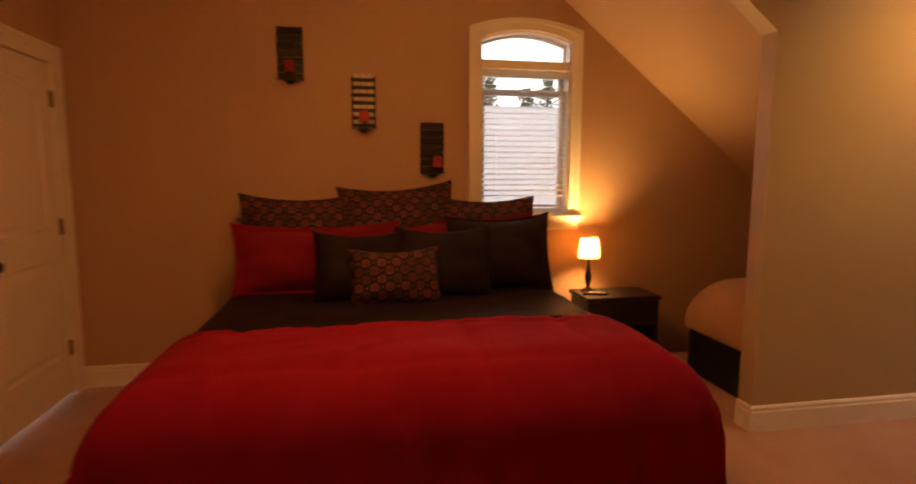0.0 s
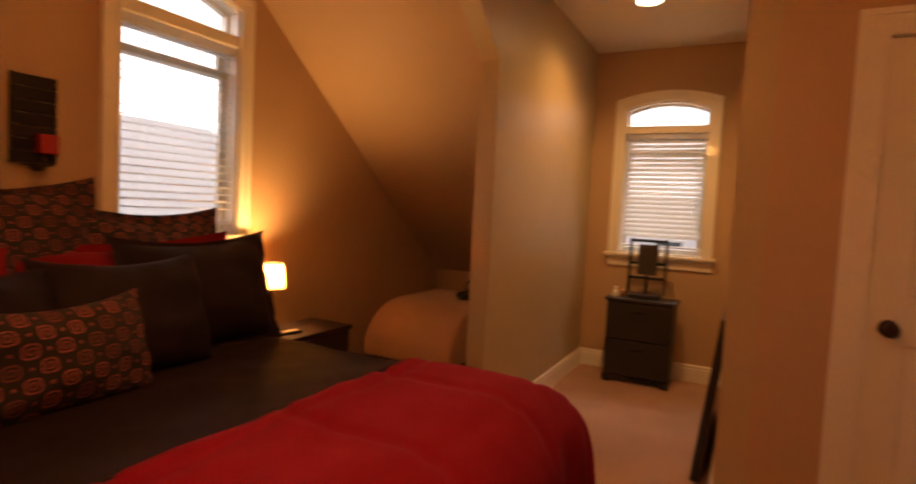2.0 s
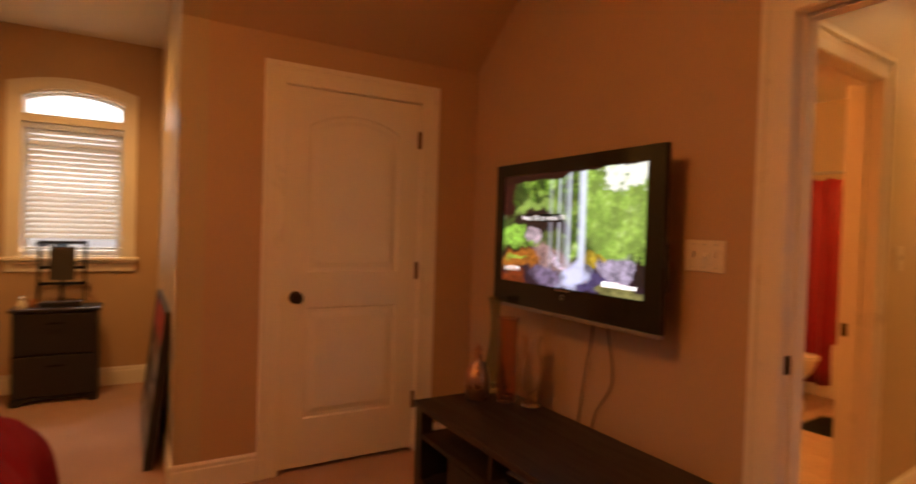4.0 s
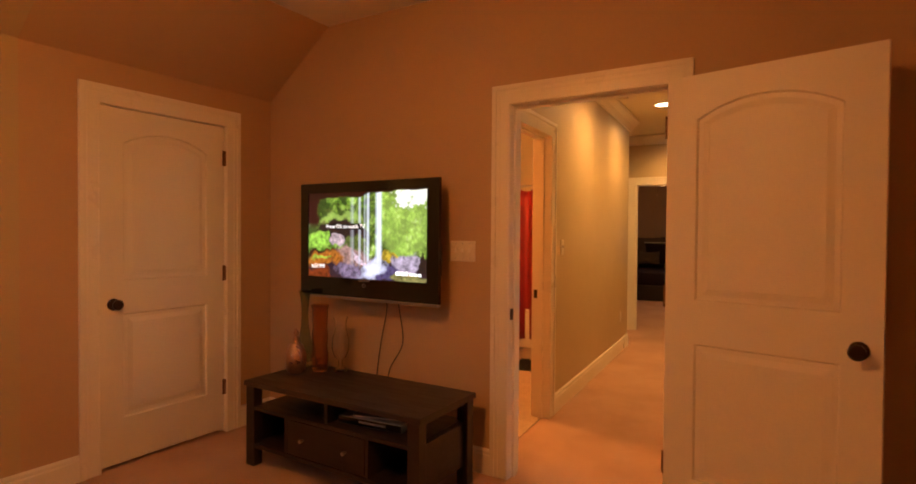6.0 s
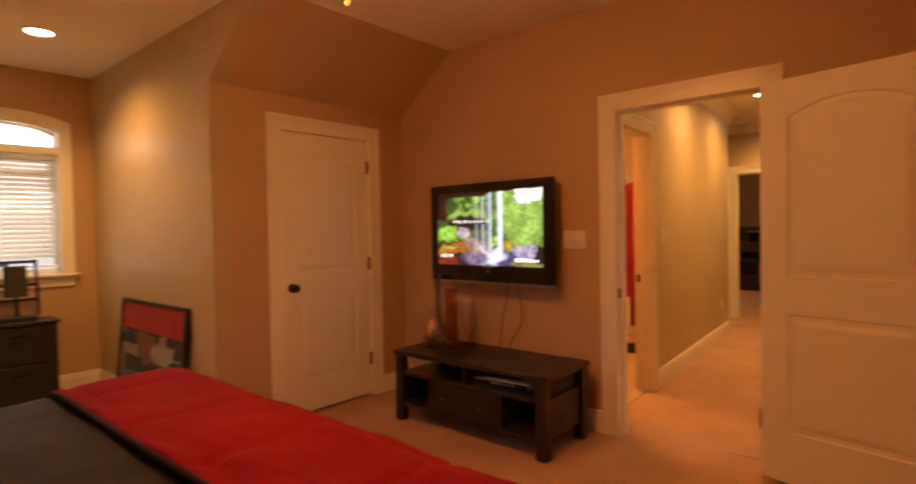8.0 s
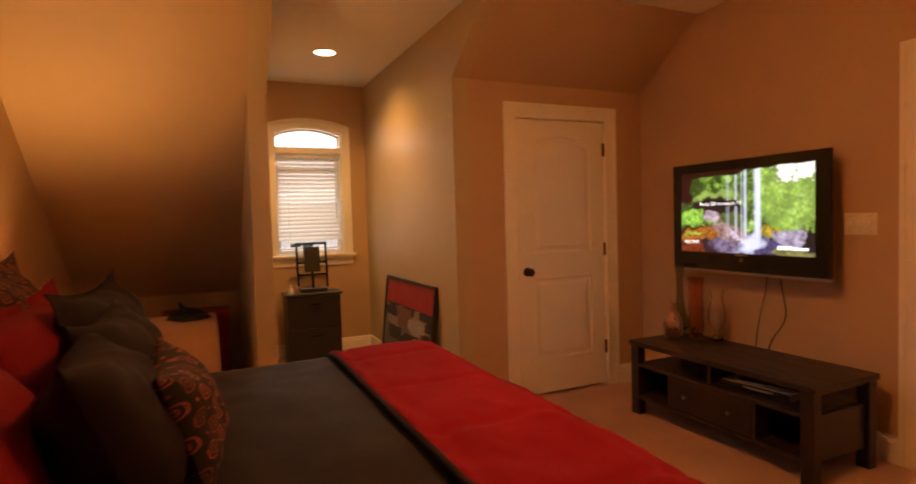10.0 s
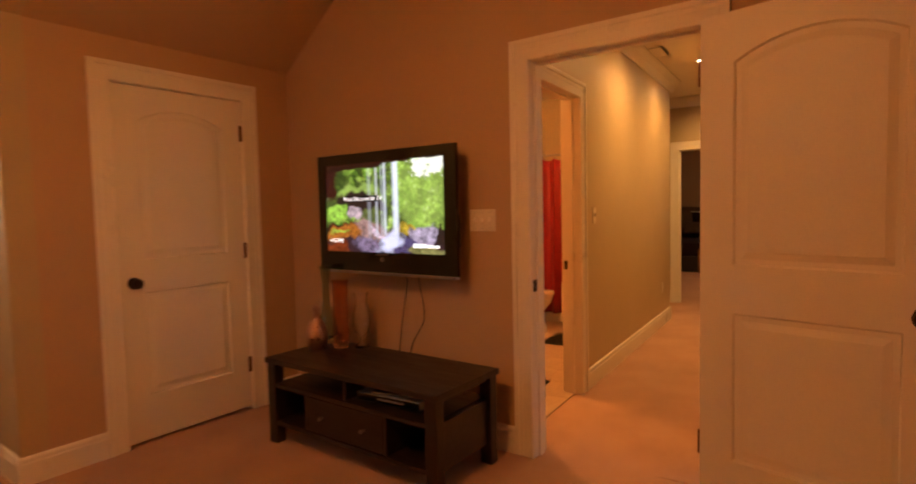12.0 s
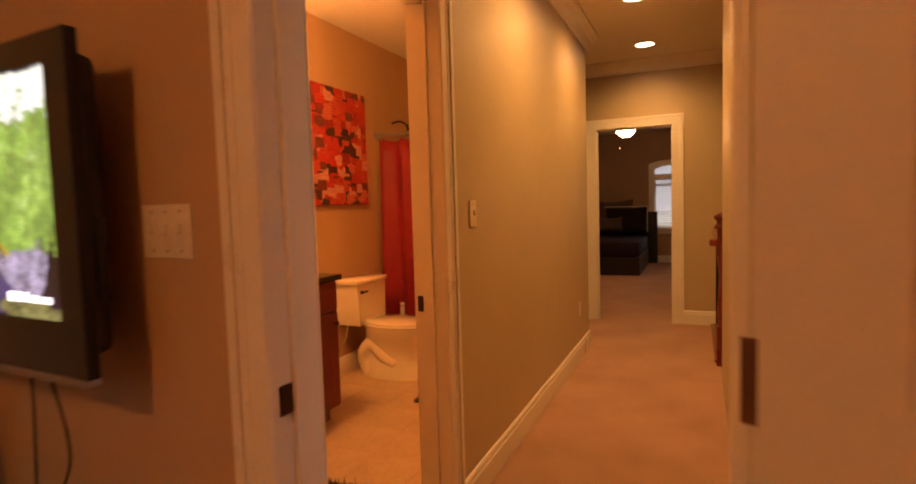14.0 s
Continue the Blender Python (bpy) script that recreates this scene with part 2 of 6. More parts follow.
CURTAIN = mat("red_shower_curtain", (0.25, 0.005, 0.013), 0.6, second=(0.21, 0.004, 0.010), scale=4, fine=200, bump=0.1)
RUG = mat("black_shag", (0.012, 0.010, 0.010), 0.95, second=(0.03, 0.026, 0.024), scale=60, fine=300, bump=1.0, dist=0.01)
IRON = mat("black_iron", (0.012, 0.011, 0.011), 0.45, 0.7, fine=120, bump=0.1)
TANCLOTH = mat("tan_suede", (0.46, 0.27, 0.15), 0.9, second=(0.40, 0.23, 0.125), scale=6, fine=260, bump=0.25, sheen=0.3)

# ---- the rooms ----
W, E, S, N, TOP = -0.84, 2.85, 0.72, 4.795, 2.672          # bedroom walls and ceiling
ALC_S, ALC_N, ALC_E = 2.338, 3.500, 5.04                  # dormer alcove
HALL_E, HALL_W, HALL_END, FAR, HALL_TOP = 1.085, 0.06, -3.28, -4.40, 2.655
BATH_E, BATH_S, BATH_N, BATH_TOP = 2.69, -3.25, 0.50, 2.62
FAR_END, FAR_E, FAR_W = -10.15, 3.60, -0.60


def wall(name, axis, a, b, lo, hi, z0, z1, holes, material, label):
    """A wall whose thickness runs from a to b; holes are (from, to, bottom, top) along its length."""
    bm = fresh()

    def piece(u0, u1, v0, v1):
        if u1 - u0 > 1e-4 and v1 - v0 > 1e-4:
            box(bm, *((a, b, u0, u1) if axis == "x" else (u0, u1, a, b)), v0, v1)

    at = lo
    for h0, h1, hb, ht in sorted(holes):
        piece(at, h0, z0, z1)
        piece(h0, h1, z0, hb)
        piece(h0, h1, ht, z1)
        at = h1
    piece(at, hi, z0, z1)
    return structure(name, bm, material, label, "wall")


DOOR_W, DOOR_E, DOOR_H = 0.136, 0.967, 2.022             # bedroom doorway
CL_S, CL_N = 1.072, 1.872                                # closet doorway
WD_S, WD_N = 3.885, 4.70                                 # doorway in the west wall
BA_S, BA_N = -0.337, 0.455                                # bathroom doorway
FD_W, FD_E, FD_H = 0.429, 1.205, 2.005                                # far bedroom doorway
W1 = dict(c=2.085, half=0.328, sill=1.080, spring=2.290, apex=2.355)
W2 = dict(c=2.908, half=0.328, sill=0.995, spring=2.185, apex=2.250)
W3 = dict(c=0.700, half=0.330, sill=0.680, spring=1.880, apex=1.945)

wall("wall_north", "y", N, N + 0.15, W - 0.12, ALC_E + 0.15, 0, 2.76, [(W1["c"] - W1["half"], W1["c"] + W1["half"], W1["sill"], W1["apex"])], WALL, "tan painted bedroom wall behind the bed")
wall("wall_south", "y", S - 0.12, S, W - 0.12, ALC_E + 0.15, 0, 2.76, [(DOOR_W, DOOR_E, 0, DOOR_H)], WALL, "tan painted wall with television and doorway")
wall("wall_west", "x", W - 0.12, W, S, N, 0, 2.76, [(WD_S, WD_N, 0, DOOR_H)], WALL, "tan painted bedroom side wall")
wall("wall_closet", "x", E, E + 0.12, S, ALC_S - 0.12, 0, 2.248, [(CL_S, CL_N, 0, DOOR_H)], WALL, "tan painted knee wall with closet door")
# runs on unseen past the alcove, added to shut outside light out
wall("wall_east", "x", ALC_E, ALC_E + 0.15, S, N, 0, 2.76, [(W2["c"] - W2["half"], W2["c"] + W2["half"], W2["sill"], W2["apex"])], WALL, "tan painted end wall of the dormer alcove")
structure("wall_alcove_south", prism([(2.85, 0), (ALC_E, 0), (ALC_E, TOP), (2.287, TOP), (2.85, 2.248)], "y", ALC_S - 0.12, ALC_S), WALL_ALC, "tan painted side wall of the dormer alcove", "wall")
structure("wall_alcove_north", prism([(2.975, 0), (ALC_E, 0), (ALC_E, TOP), (2.225, TOP), (2.975, 2.082)], "y", ALC_N, ALC_N + 0.108), WALL_ALC, "tan painted partition beside the dormer alcove", "wall")
structure("wall_eaves", block(4.68, 4.78, ALC_N + 0.108, N, 0, 0.90), WALL, "low tan knee wall under the eaves", "wall")
structure("ceiling_bedroom", block(W, ALC_E, S, N, TOP, TOP + 0.10), CEILING, "flat pale ceiling over bedroom and alcove", "ceiling")
# the part beyond the closet wall is unseen, added against light leaks
structure("ceiling_slope_south", prism([(2.287, TOP - 0.001), (5.03, 0.592), (5.03, 0.70), (2.42, TOP - 0.001)], "y", S, ALC_S - 0.12), SLOPE, "sloped tan ceiling above the closet", "ceiling")
structure("ceiling_slope_north", prism([(2.225, TOP - 0.001), (5.03, 0.464), (5.03, 0.57), (2.36, TOP - 0.001)], "y", ALC_N + 0.108, N), SLOPE, "sloped tan ceiling beside the window", "ceiling")
structure("floor_bedroom", block(W - 0.12, ALC_E, S - 0.14, N, -0.1, 0), CARPET, "beige cut pile bedroom carpet", "carpet")

# hall, bathroom and far bedroom
structure("floor_hall", block(-1.6, HALL_E + 0.04, FAR_END, S - 0.10, -0.1, -0.002), CARPET, "beige cut pile hall carpet", "carpet")
structure("floor_hall_side", block(HALL_E + 0.04, FAR_E, FAR_END, BATH_S - 0.03, -0.1, -0.002), CARPET, "beige cut pile carpet", "carpet")
wall("wall_hall_east", "x", HALL_E, HALL_E + 0.12, HALL_END, S - 0.13, 0, 2.75, [(BA_S, BA_N, 0, DOOR_H)], WALL_HALL, "khaki painted hall wall with bathroom doorway")
wall("wall_hall_west", "x", HALL_W - 0.12, HALL_W, -2.60, S - 0.20, 0, 2.75, [], WALL_HALL, "khaki painted hall wall")
wall("wall_hall_far", "y", FAR - 0.12, FAR, -1.6, FAR_E, 0, 2.75, [(FD_W, FD_E, 0, FD_H)], WALL_HALL, "khaki painted wall with far bedroom doorway")
wall("wall_landing_east", "x", 2.9, 3.02, FAR, HALL_END, 0, 2.75, [], WALL_HALL, "khaki painted landing wall")
wall("wall_landing_north", "y", BATH_S - 0.03, BATH_S, HALL_E + 0.12, 2.9, 0, 2.75, [], WALL_HALL, "khaki painted wall between bathroom and landing")
wall("wall_stair_west", "x", -1.6, -1.48, FAR, -2.60, 0, 2.75, [], WALL_HALL, "khaki painted wall over the stairs")
wall("wall_stair_north", "y", -2.60, -2.48, -1.6, HALL_W - 0.12, 0, 2.75, [], WALL_HALL, "khaki painted wall over the stairs")
structure("ceiling_hall", box(block(-1.6, HALL_E + 0.10, FAR, S - 0.055, HALL_TOP, HALL_TOP + 0.1), HALL_E + 0.10, 3.02, FAR, BATH_S - 0.02, HALL_TOP, HALL_TOP + 0.1), CEILING, "flat cream hall ceiling", "ceiling")
wall("wall_bath_east", "x", BATH_E, BATH_E + 0.1, BATH_S, BATH_N, 0, 2.66, [], WALL, "tan painted bathroom wall")
structure("ceiling_bath", block(HALL_E + 0.12, BATH_E, BATH_S, BATH_N + 0.04, BATH_TOP, BATH_TOP + 0.05), CEILING, "flat bathroom ceiling", "ceiling")
structure("floor_bath", block(HALL_E + 0.04, BATH_E, BATH_S, S - 0.22, -0.1, -0.006), GROUT, "tan grout bed of the bathroom floor", "floor")
wall("wall_far_end", "y", FAR_END - 0.12, FAR_END, FAR_W, FAR_E, 0, 2.7, [(W3["c"] - W3["half"], W3["c"] + W3["half"], W3["sill"], W3["apex"])], WALL_FAR, "taupe painted wall of the far bedroom")
wall("wall_far_east", "x", FAR_E, FAR_E + 0.1, FAR_END, FAR, 0, 2.7, [], WALL_FAR, "taupe painted wall of the far bedroom")
wall("wall_far_west", "x", FAR_W - 0.1, FAR_W, FAR_END, FAR - 0.12, 0, 2.7, [], WALL_FAR, "taupe painted wall of the far bedroom")
structure("ceiling_far", block(FAR_W, FAR_E, FAR_END, FAR - 0.12, 2.6, 2.7), CEILING, "pale ceiling of the far bedroom", "ceiling")


# ---- trim ----
def onto(x, y, facing, z=0.0):
    """A wall's own frame: x along the wall, y out into the room, z up. facing: degrees that the wall's normal is turned from +y."""
    return pose(x, y, z, 0, 0, facing)


def base_profile(t=0.015, h=0.14):
    return [(0, 0), (t, 0), (t, h - 0.035), (t * 0.75, h - 0.028), (t * 0.8, h - 0.012), (t * 0.35, h), (0, h)]


def skirting(runs, name, label):
    """Baseboards; each run is (x, y, facing, length)."""
    bm = fresh()
    for x, y, facing, length in runs:
        one = prism(base_profile(), "x", 0, length)
        bmesh.ops.transform(one, matrix=onto(x, y, facing), verts=one.verts)
        tmp = bpy.data.meshes.new("tmp")
        one.to_mesh(tmp)
        one.free()
        bm.from_mesh(tmp)
        bpy.data.meshes.remove(tmp)
    return structure(name, bm, TRIM, label, "baseboard")


CAS = 0.088                                              # casing width
skirting([(E, N, 180, E - W)], "baseboard_north", "white moulded baseboard under the bed wall")
skirting([(W, S, 0, DOOR_W - 0.0 - W - CAS), (DOOR_E + CAS, S, 0, E - DOOR_E - CAS)], "baseboard_south", "white moulded baseboard under the television wall")
skirting([(W, N, -90, N - WD_N - CAS * 0 - 0.09), (W, WD_S - CAS, -90, WD_S - CAS - S)], "baseboard_west", "white moulded baseboard")
skirting([(E, S, 90, CL_S - CAS - S), (E, CL_N + CAS, 90, ALC_S - CL_N - CAS + 0.015)], "baseboard_closet", "white moulded baseboard beside the closet door")
skirting([(E - 0.015, ALC_S, 0, ALC_E - E), (ALC_E, ALC_S, 90, ALC_N - ALC_S), (ALC_E, ALC_N, 180, ALC_E - 2.96)], "baseboard_alcove", "white moulded baseboard round the alcove")
skirting([(2.975, ALC_N, 90, 0.108)], "baseboard_partition", "white moulded baseboard on the partition end")
skirting([(HALL_E, HALL_END, 90, BA_S - CAS - HALL_END), (HALL_E, BA_N + CAS, 90, 0.03)], "baseboard_hall", "white moulded baseboard along the hall")
skirting([(-1.48, FAR, 0, FD_W - CAS + 1.48), (FD_E + CAS, FAR, 0, 2.9 - FD_E - CAS)], "baseboard_far", "white moulded baseboard")
skirting([(BATH_E, BATH_S, 90, BATH_N - BATH_S)], "baseboard_bath", "white moulded bathroom baseboard")
skirting([(FAR_W, FAR_END, 0, FAR_E - FAR_W)], "baseboard_far_room", "white moulded baseboard in the far bedroom")


def casing(name, m, w, h, label, jamb=0.12):
    """Moulded casing and jamb lining round an opening that runs from x = 0 to w."""
    bm = fresh()
    rv = -0.0145
    layers = ((rv, CAS, 0.014), (CAS - 0.024, CAS + 0.0015, 0.021), (rv + 0.0015, rv + 0.010, 0.018), (0.040, 0.052, 0.016))
    for a, b, t in layers:
        box(bm, -b, -a, 0, t, 0, h + b, 0.002, m)
        box(bm, w + a, w + b, 0, t, 0, h + b, 0.002, m)
        box(bm, -a, w + a, 0, t, h + a, h + b, 0.002, m)
    for x0, x1 in ((-0.002, 0.016), (w - 0.016, w + 0.002)):
        box(bm, x0, x1, -jamb - 0.004, 0.012, 0, h, 0, m)
    box(bm, 0.016, w - 0.016, -jamb - 0.004, 0.012, h - 0.016, h + 0.002, 0, m)
    for x0, x1 in ((0.016, 0.028), (w - 0.028, w - 0.016)):
        box(bm, x0, x1, -jamb * 0.68, -0.040, 0, h - 0.016, 0, m)
    box(bm, 0.028, w - 0.028, -jamb * 0.68, -0.040, h - 0.028, h - 0.016, 0, m)
    return structure(name, bm, TRIM, label, "door frame")


casing("trim_bedroom_door", onto(DOOR_W, S, 0), DOOR_E - DOOR_W, DOOR_H, "white moulded casing round the bedroom doorway")
casing("trim_closet_door", onto(E, CL_S, 90), CL_N - CL_S, DOOR_H, "white moulded casing round the closet door")
casing("trim_west_door", onto(W, WD_N, -90), WD_N - WD_S, DOOR_H, "white moulded casing round a closed door")
casing("trim_bath_door", onto(HALL_E, BA_S, 90), BA_N - BA_S, DOOR_H, "white moulded casing round the bathroom doorway")
casing("trim_far_door", onto(FD_W, FAR, 0), FD_E - FD_W, FD_H, "white moulded casing round the far doorway")
for nm, (mx, my, mf), ww in (("trim_bedroom_door_back", (DOOR_E, S - 0.12, 180), DOOR_E - DOOR_W), ("trim_bath_door_back", (HALL_E + 0.12, BA_N, -90), BA_N - BA_S), ("trim_far_door_back", (FD_E, FAR - 0.12, 180), FD_E - FD_W)):
    bm = fresh()
    for x0, x1 in ((-CAS, -0.012), (ww + 0.012, ww + CAS)):
        if nm == "trim_bedroom_door_back" and x0 < 0:
            continue
        box(bm, x0, x1, 0.005, 0.018, 0, DOOR_H + CAS, 0.003, onto(mx, my, mf))
    hh = FD_H if "far" in nm else DOOR_H
    box(bm, -0.012, ww + 0.012, 0.005, 0.018, hh + 0.012, hh + CAS, 0.003, onto(mx, my, mf))
    structure(nm, bm, TRIM, "white casing on the far side of a doorway", "door frame")

# crown moulding in the hall
crown = [(0, -0.12), (0.012, -0.12), (0.016, -0.10), (0.045, -0.055), (0.085, -0.022), (0.10, -0.016), (0.10, 0), (0, 0)]
for nm, x, y, f, ln in (("trim_crown_hall", HALL_E, HALL_END - 0.10, 90, S - 0.20 - HALL_END + 0.10), ("trim_crown_far", -1.48, FAR, 0, 4.38), ("trim_crown_landing", 2.9, HALL_END, 180, 2.9 - HALL_E + 0.0)):
    bm = prism(crown, "x", 0, ln)
    bmesh.ops.transform(bm, matrix=onto(x, y, f, HALL_TOP - 0.001), verts=bm.verts)
    structure(nm, bm, TRIM, "white crown moulding under the hall ceiling", "crown moulding")


# ---- doors ----
def panel_outline(x0, x1, z0, z1, rise, n=14):
    pts = [(x0, z0), (x1, z0), (x1, z1 - rise)]
    if rise > 0:
        half, c = (x1 - x0) / 2, (x0 + x1) / 2
        r = (half * half + rise * rise) / (2 * rise)
        for i in range(1, n):
            u = half - 2 * half * i / n
            pts.append((c + u, z1 - r + math.sqrt(r * r - u * u)))
    pts.append((x0, z1 - rise))
    return pts


def shrink(pts, d):
    """The outline moved inward by d."""
    n, out = len(pts), []
    for i in range(n):
        a, b, c = Vector(pts[i - 1]), Vector(pts[i]), Vector(pts[(i + 1) % n])
        e1, e2 = (b - a).normalized(), (c - b).normalized()
        n1, n2 = Vector((-e1.y, e1.x)), Vector((-e2.y, e2.x))
        k = (n1 + n2) / max(1 + n1.dot(n2), 0.3)
        out.append(tuple(b + k * d))
    return out


def door_leaf(w, h=1.99, t=0.035):
    """A two-panel leaf with an arched upper panel; hinge at x = 0, faces at y = 0 and y = -t."""
    bm = fresh()
    panels = [panel_outline(0.125, w - 0.125, 1.02, 1.865, 0.075), panel_outline(0.125, w - 0.125, 0.25, 0.835, 0.0)]
    for y, sign in ((0.0, -1), (-t, 1)):
        outer = [bm.verts.new((x, y, z)) for x, z in ((0, 0), (w, 0), (w, h), (0, h))]
        edges = [bm.edges.new((outer[i], outer[(i + 1) % 4])) for i in range(4)]
        for p in panels:
            steps = ((0, 0), (0.007, 0.010), (0.026, 0.010), (0.052, 0.002))
            rings = [[bm.verts.new((x, y + sign * dy, z)) for x, z in shrink(p, d)] for d, dy in steps]
            edges += [bm.edges.new((rings[0][i], rings[0][(i + 1) % len(p)])) for i in range(len(p))]
            for a, b in zip(rings, rings[1:]):
                for i in range(len(p)):
                    j = (i + 1) % len(p)
                    bm.faces.new((a[i], a[j], b[j], b[i]))
            bm.faces.new(rings[-1])
        bmesh.ops.triangle_fill(bm, edges=edges, use_beauty=True, use_dissolve=False)
        if y == 0.0:
            front = outer
    back = outer
    for i in range(4):
        j = (i + 1) % 4
        bm.faces.new((front[i], front[j], back[j], back[i]))
    bmesh.ops.recalc_face_normals(bm, faces=bm.faces)
    return bm


def knob(side):
    prof = [(0.0, 0.0), (0.033, 0.0), (0.033, 0.006), (0.013, 0.012), (0.011, 0.030), (0.020, 0.036), (0.028, 0.046), (0.029, 0.056), (0.022, 0.066), (0.0, 0.069)]
    bm = lathe(prof, 20)
    bmesh.ops.transform(bm, matrix=pose(0, 0, 0, -90 * side), verts=bm.verts)
    return bm


def hinge():
    bm = block(-0.020, 0.020, -0.002, 0.002, -0.050, 0.050, 0.0)
    return lathe([(0.0, -0.048), (0.0065, -0.046), (0.0065, 0.046), (0.0, 0.048)], 10, (0.0, 0.006, 0), bm)


def door(name, m, w, label, back_knob=True, hinge_y=0.0):
    d = thing(name, label, "door", m, "panelled doors", "structure")
    part("leaf", door_leaf(w, 1.980), DOORWHITE, d, m=pose(0, 0, 0.022))
    part("door_knob", knob(1), BRONZE, d, "dark bronze door knob", True, pose(w - 0.07, 0, 0.915))
    if back_knob:
        part("door_knob", knob(-1), BRONZE, d, "dark bronze door knob", True, pose(w - 0.07, -0.035, 0.915))
    for z in (0.30, 1.05, 1.80):
        part("hinge", hinge(), HINGE, d, "dark bronze hinge", False, pose(-0.004, hinge_y, z))
    return d


gap = 0.018
door("door_closet", onto(E + 0.006, CL_S + gap, 90), CL_N - CL_S - 2 * gap, "white two-panel closet door, closed, with bronze knob", hinge_y=0.004)
door("door_west", onto(W - 0.006, WD_N - gap, -90), WD_N - WD_S - 2 * gap, "white two-panel door in the side wall, closed", hinge_y=0.004)
# the bedroom door stands wide open, back against the wall
OPEN = pose(DOOR_W - 0.008, S + 0.068, 0, 0, 0, 168.5)
door("door_bedroom", OPEN, 0.772, "white two-panel bedroom door standing wide open", hinge_y=0.0)


def strike(m):
    bm = block(-0.003, 0.0015, -0.016, 0.016, -0.03, 0.03, 0.001, m)
    return box(bm, -0.0035, 0.003, -0.007, 0.009, -0.012, 0.012, 0.001, m)


tagged(part("strike_plate", strike(pose(DOOR_E - 0.0175, S - 0.022, 0.888)), BRONZE), "dark bronze strike plate on the door jamb", "strike plate", "strike plates", "structure")
tagged(part("strike_plate", strike(pose(HALL_E + 0.095, BA_S + 0.0178, 0.888, 0, 0, 90)), BRONZE), "dark bronze strike plate on the bathroom jamb", "strike plate", "strike plates", "structure")
for z in (0.30, 1.05, 1.80):
    tagged(part("hinge", block(FD_W + 0.016, FD_W + 0.020, FAR - 0.10, FAR - 0.06, z - 0.045, z + 0.045, 0.001), BRONZE), "dark bronze hinge on the far door jamb", "hinge", "far jamb hinges", "structure")


# ---- windows ----
def arch(c, half, z0, spring, apex, n=16):
    """An outline with a low arched head, from bottom left round."""
    rise = apex - spring
    r = (half * half + rise * rise) / (2 * rise)
    pts = [(c - half, z0), (c + half, z0), (c + half, spring)]
    for i in range(1, n):
        u = half - 2 * half * i / n
        pts.append((c + u, apex - r + math.sqrt(r * r - u * u)))
    return pts + [(c - half, spring)]


def ring(outer, inner, y0, y1, m):
    """The band between two outlines of as many points, drawn out from y0 to y1."""
    bm = fresh()
    loops = [[bm.verts.new(m @ Vector((x, y, z))) for x, z in pts] for y in (y0, y1) for pts in (outer, inner)]
    o0, i0, o1, i1 = loops
    for k in range(len(outer)):
        j = (k + 1) % len(outer)
        for a, b in ((o0, i0), (i1, o1), (i0, i1), (o1, o0)):
            bm.faces.new((a[k], a[j], b[j], b[k]))
    bmesh.ops.recalc_face_normals(bm, faces=bm.faces)
    return bm


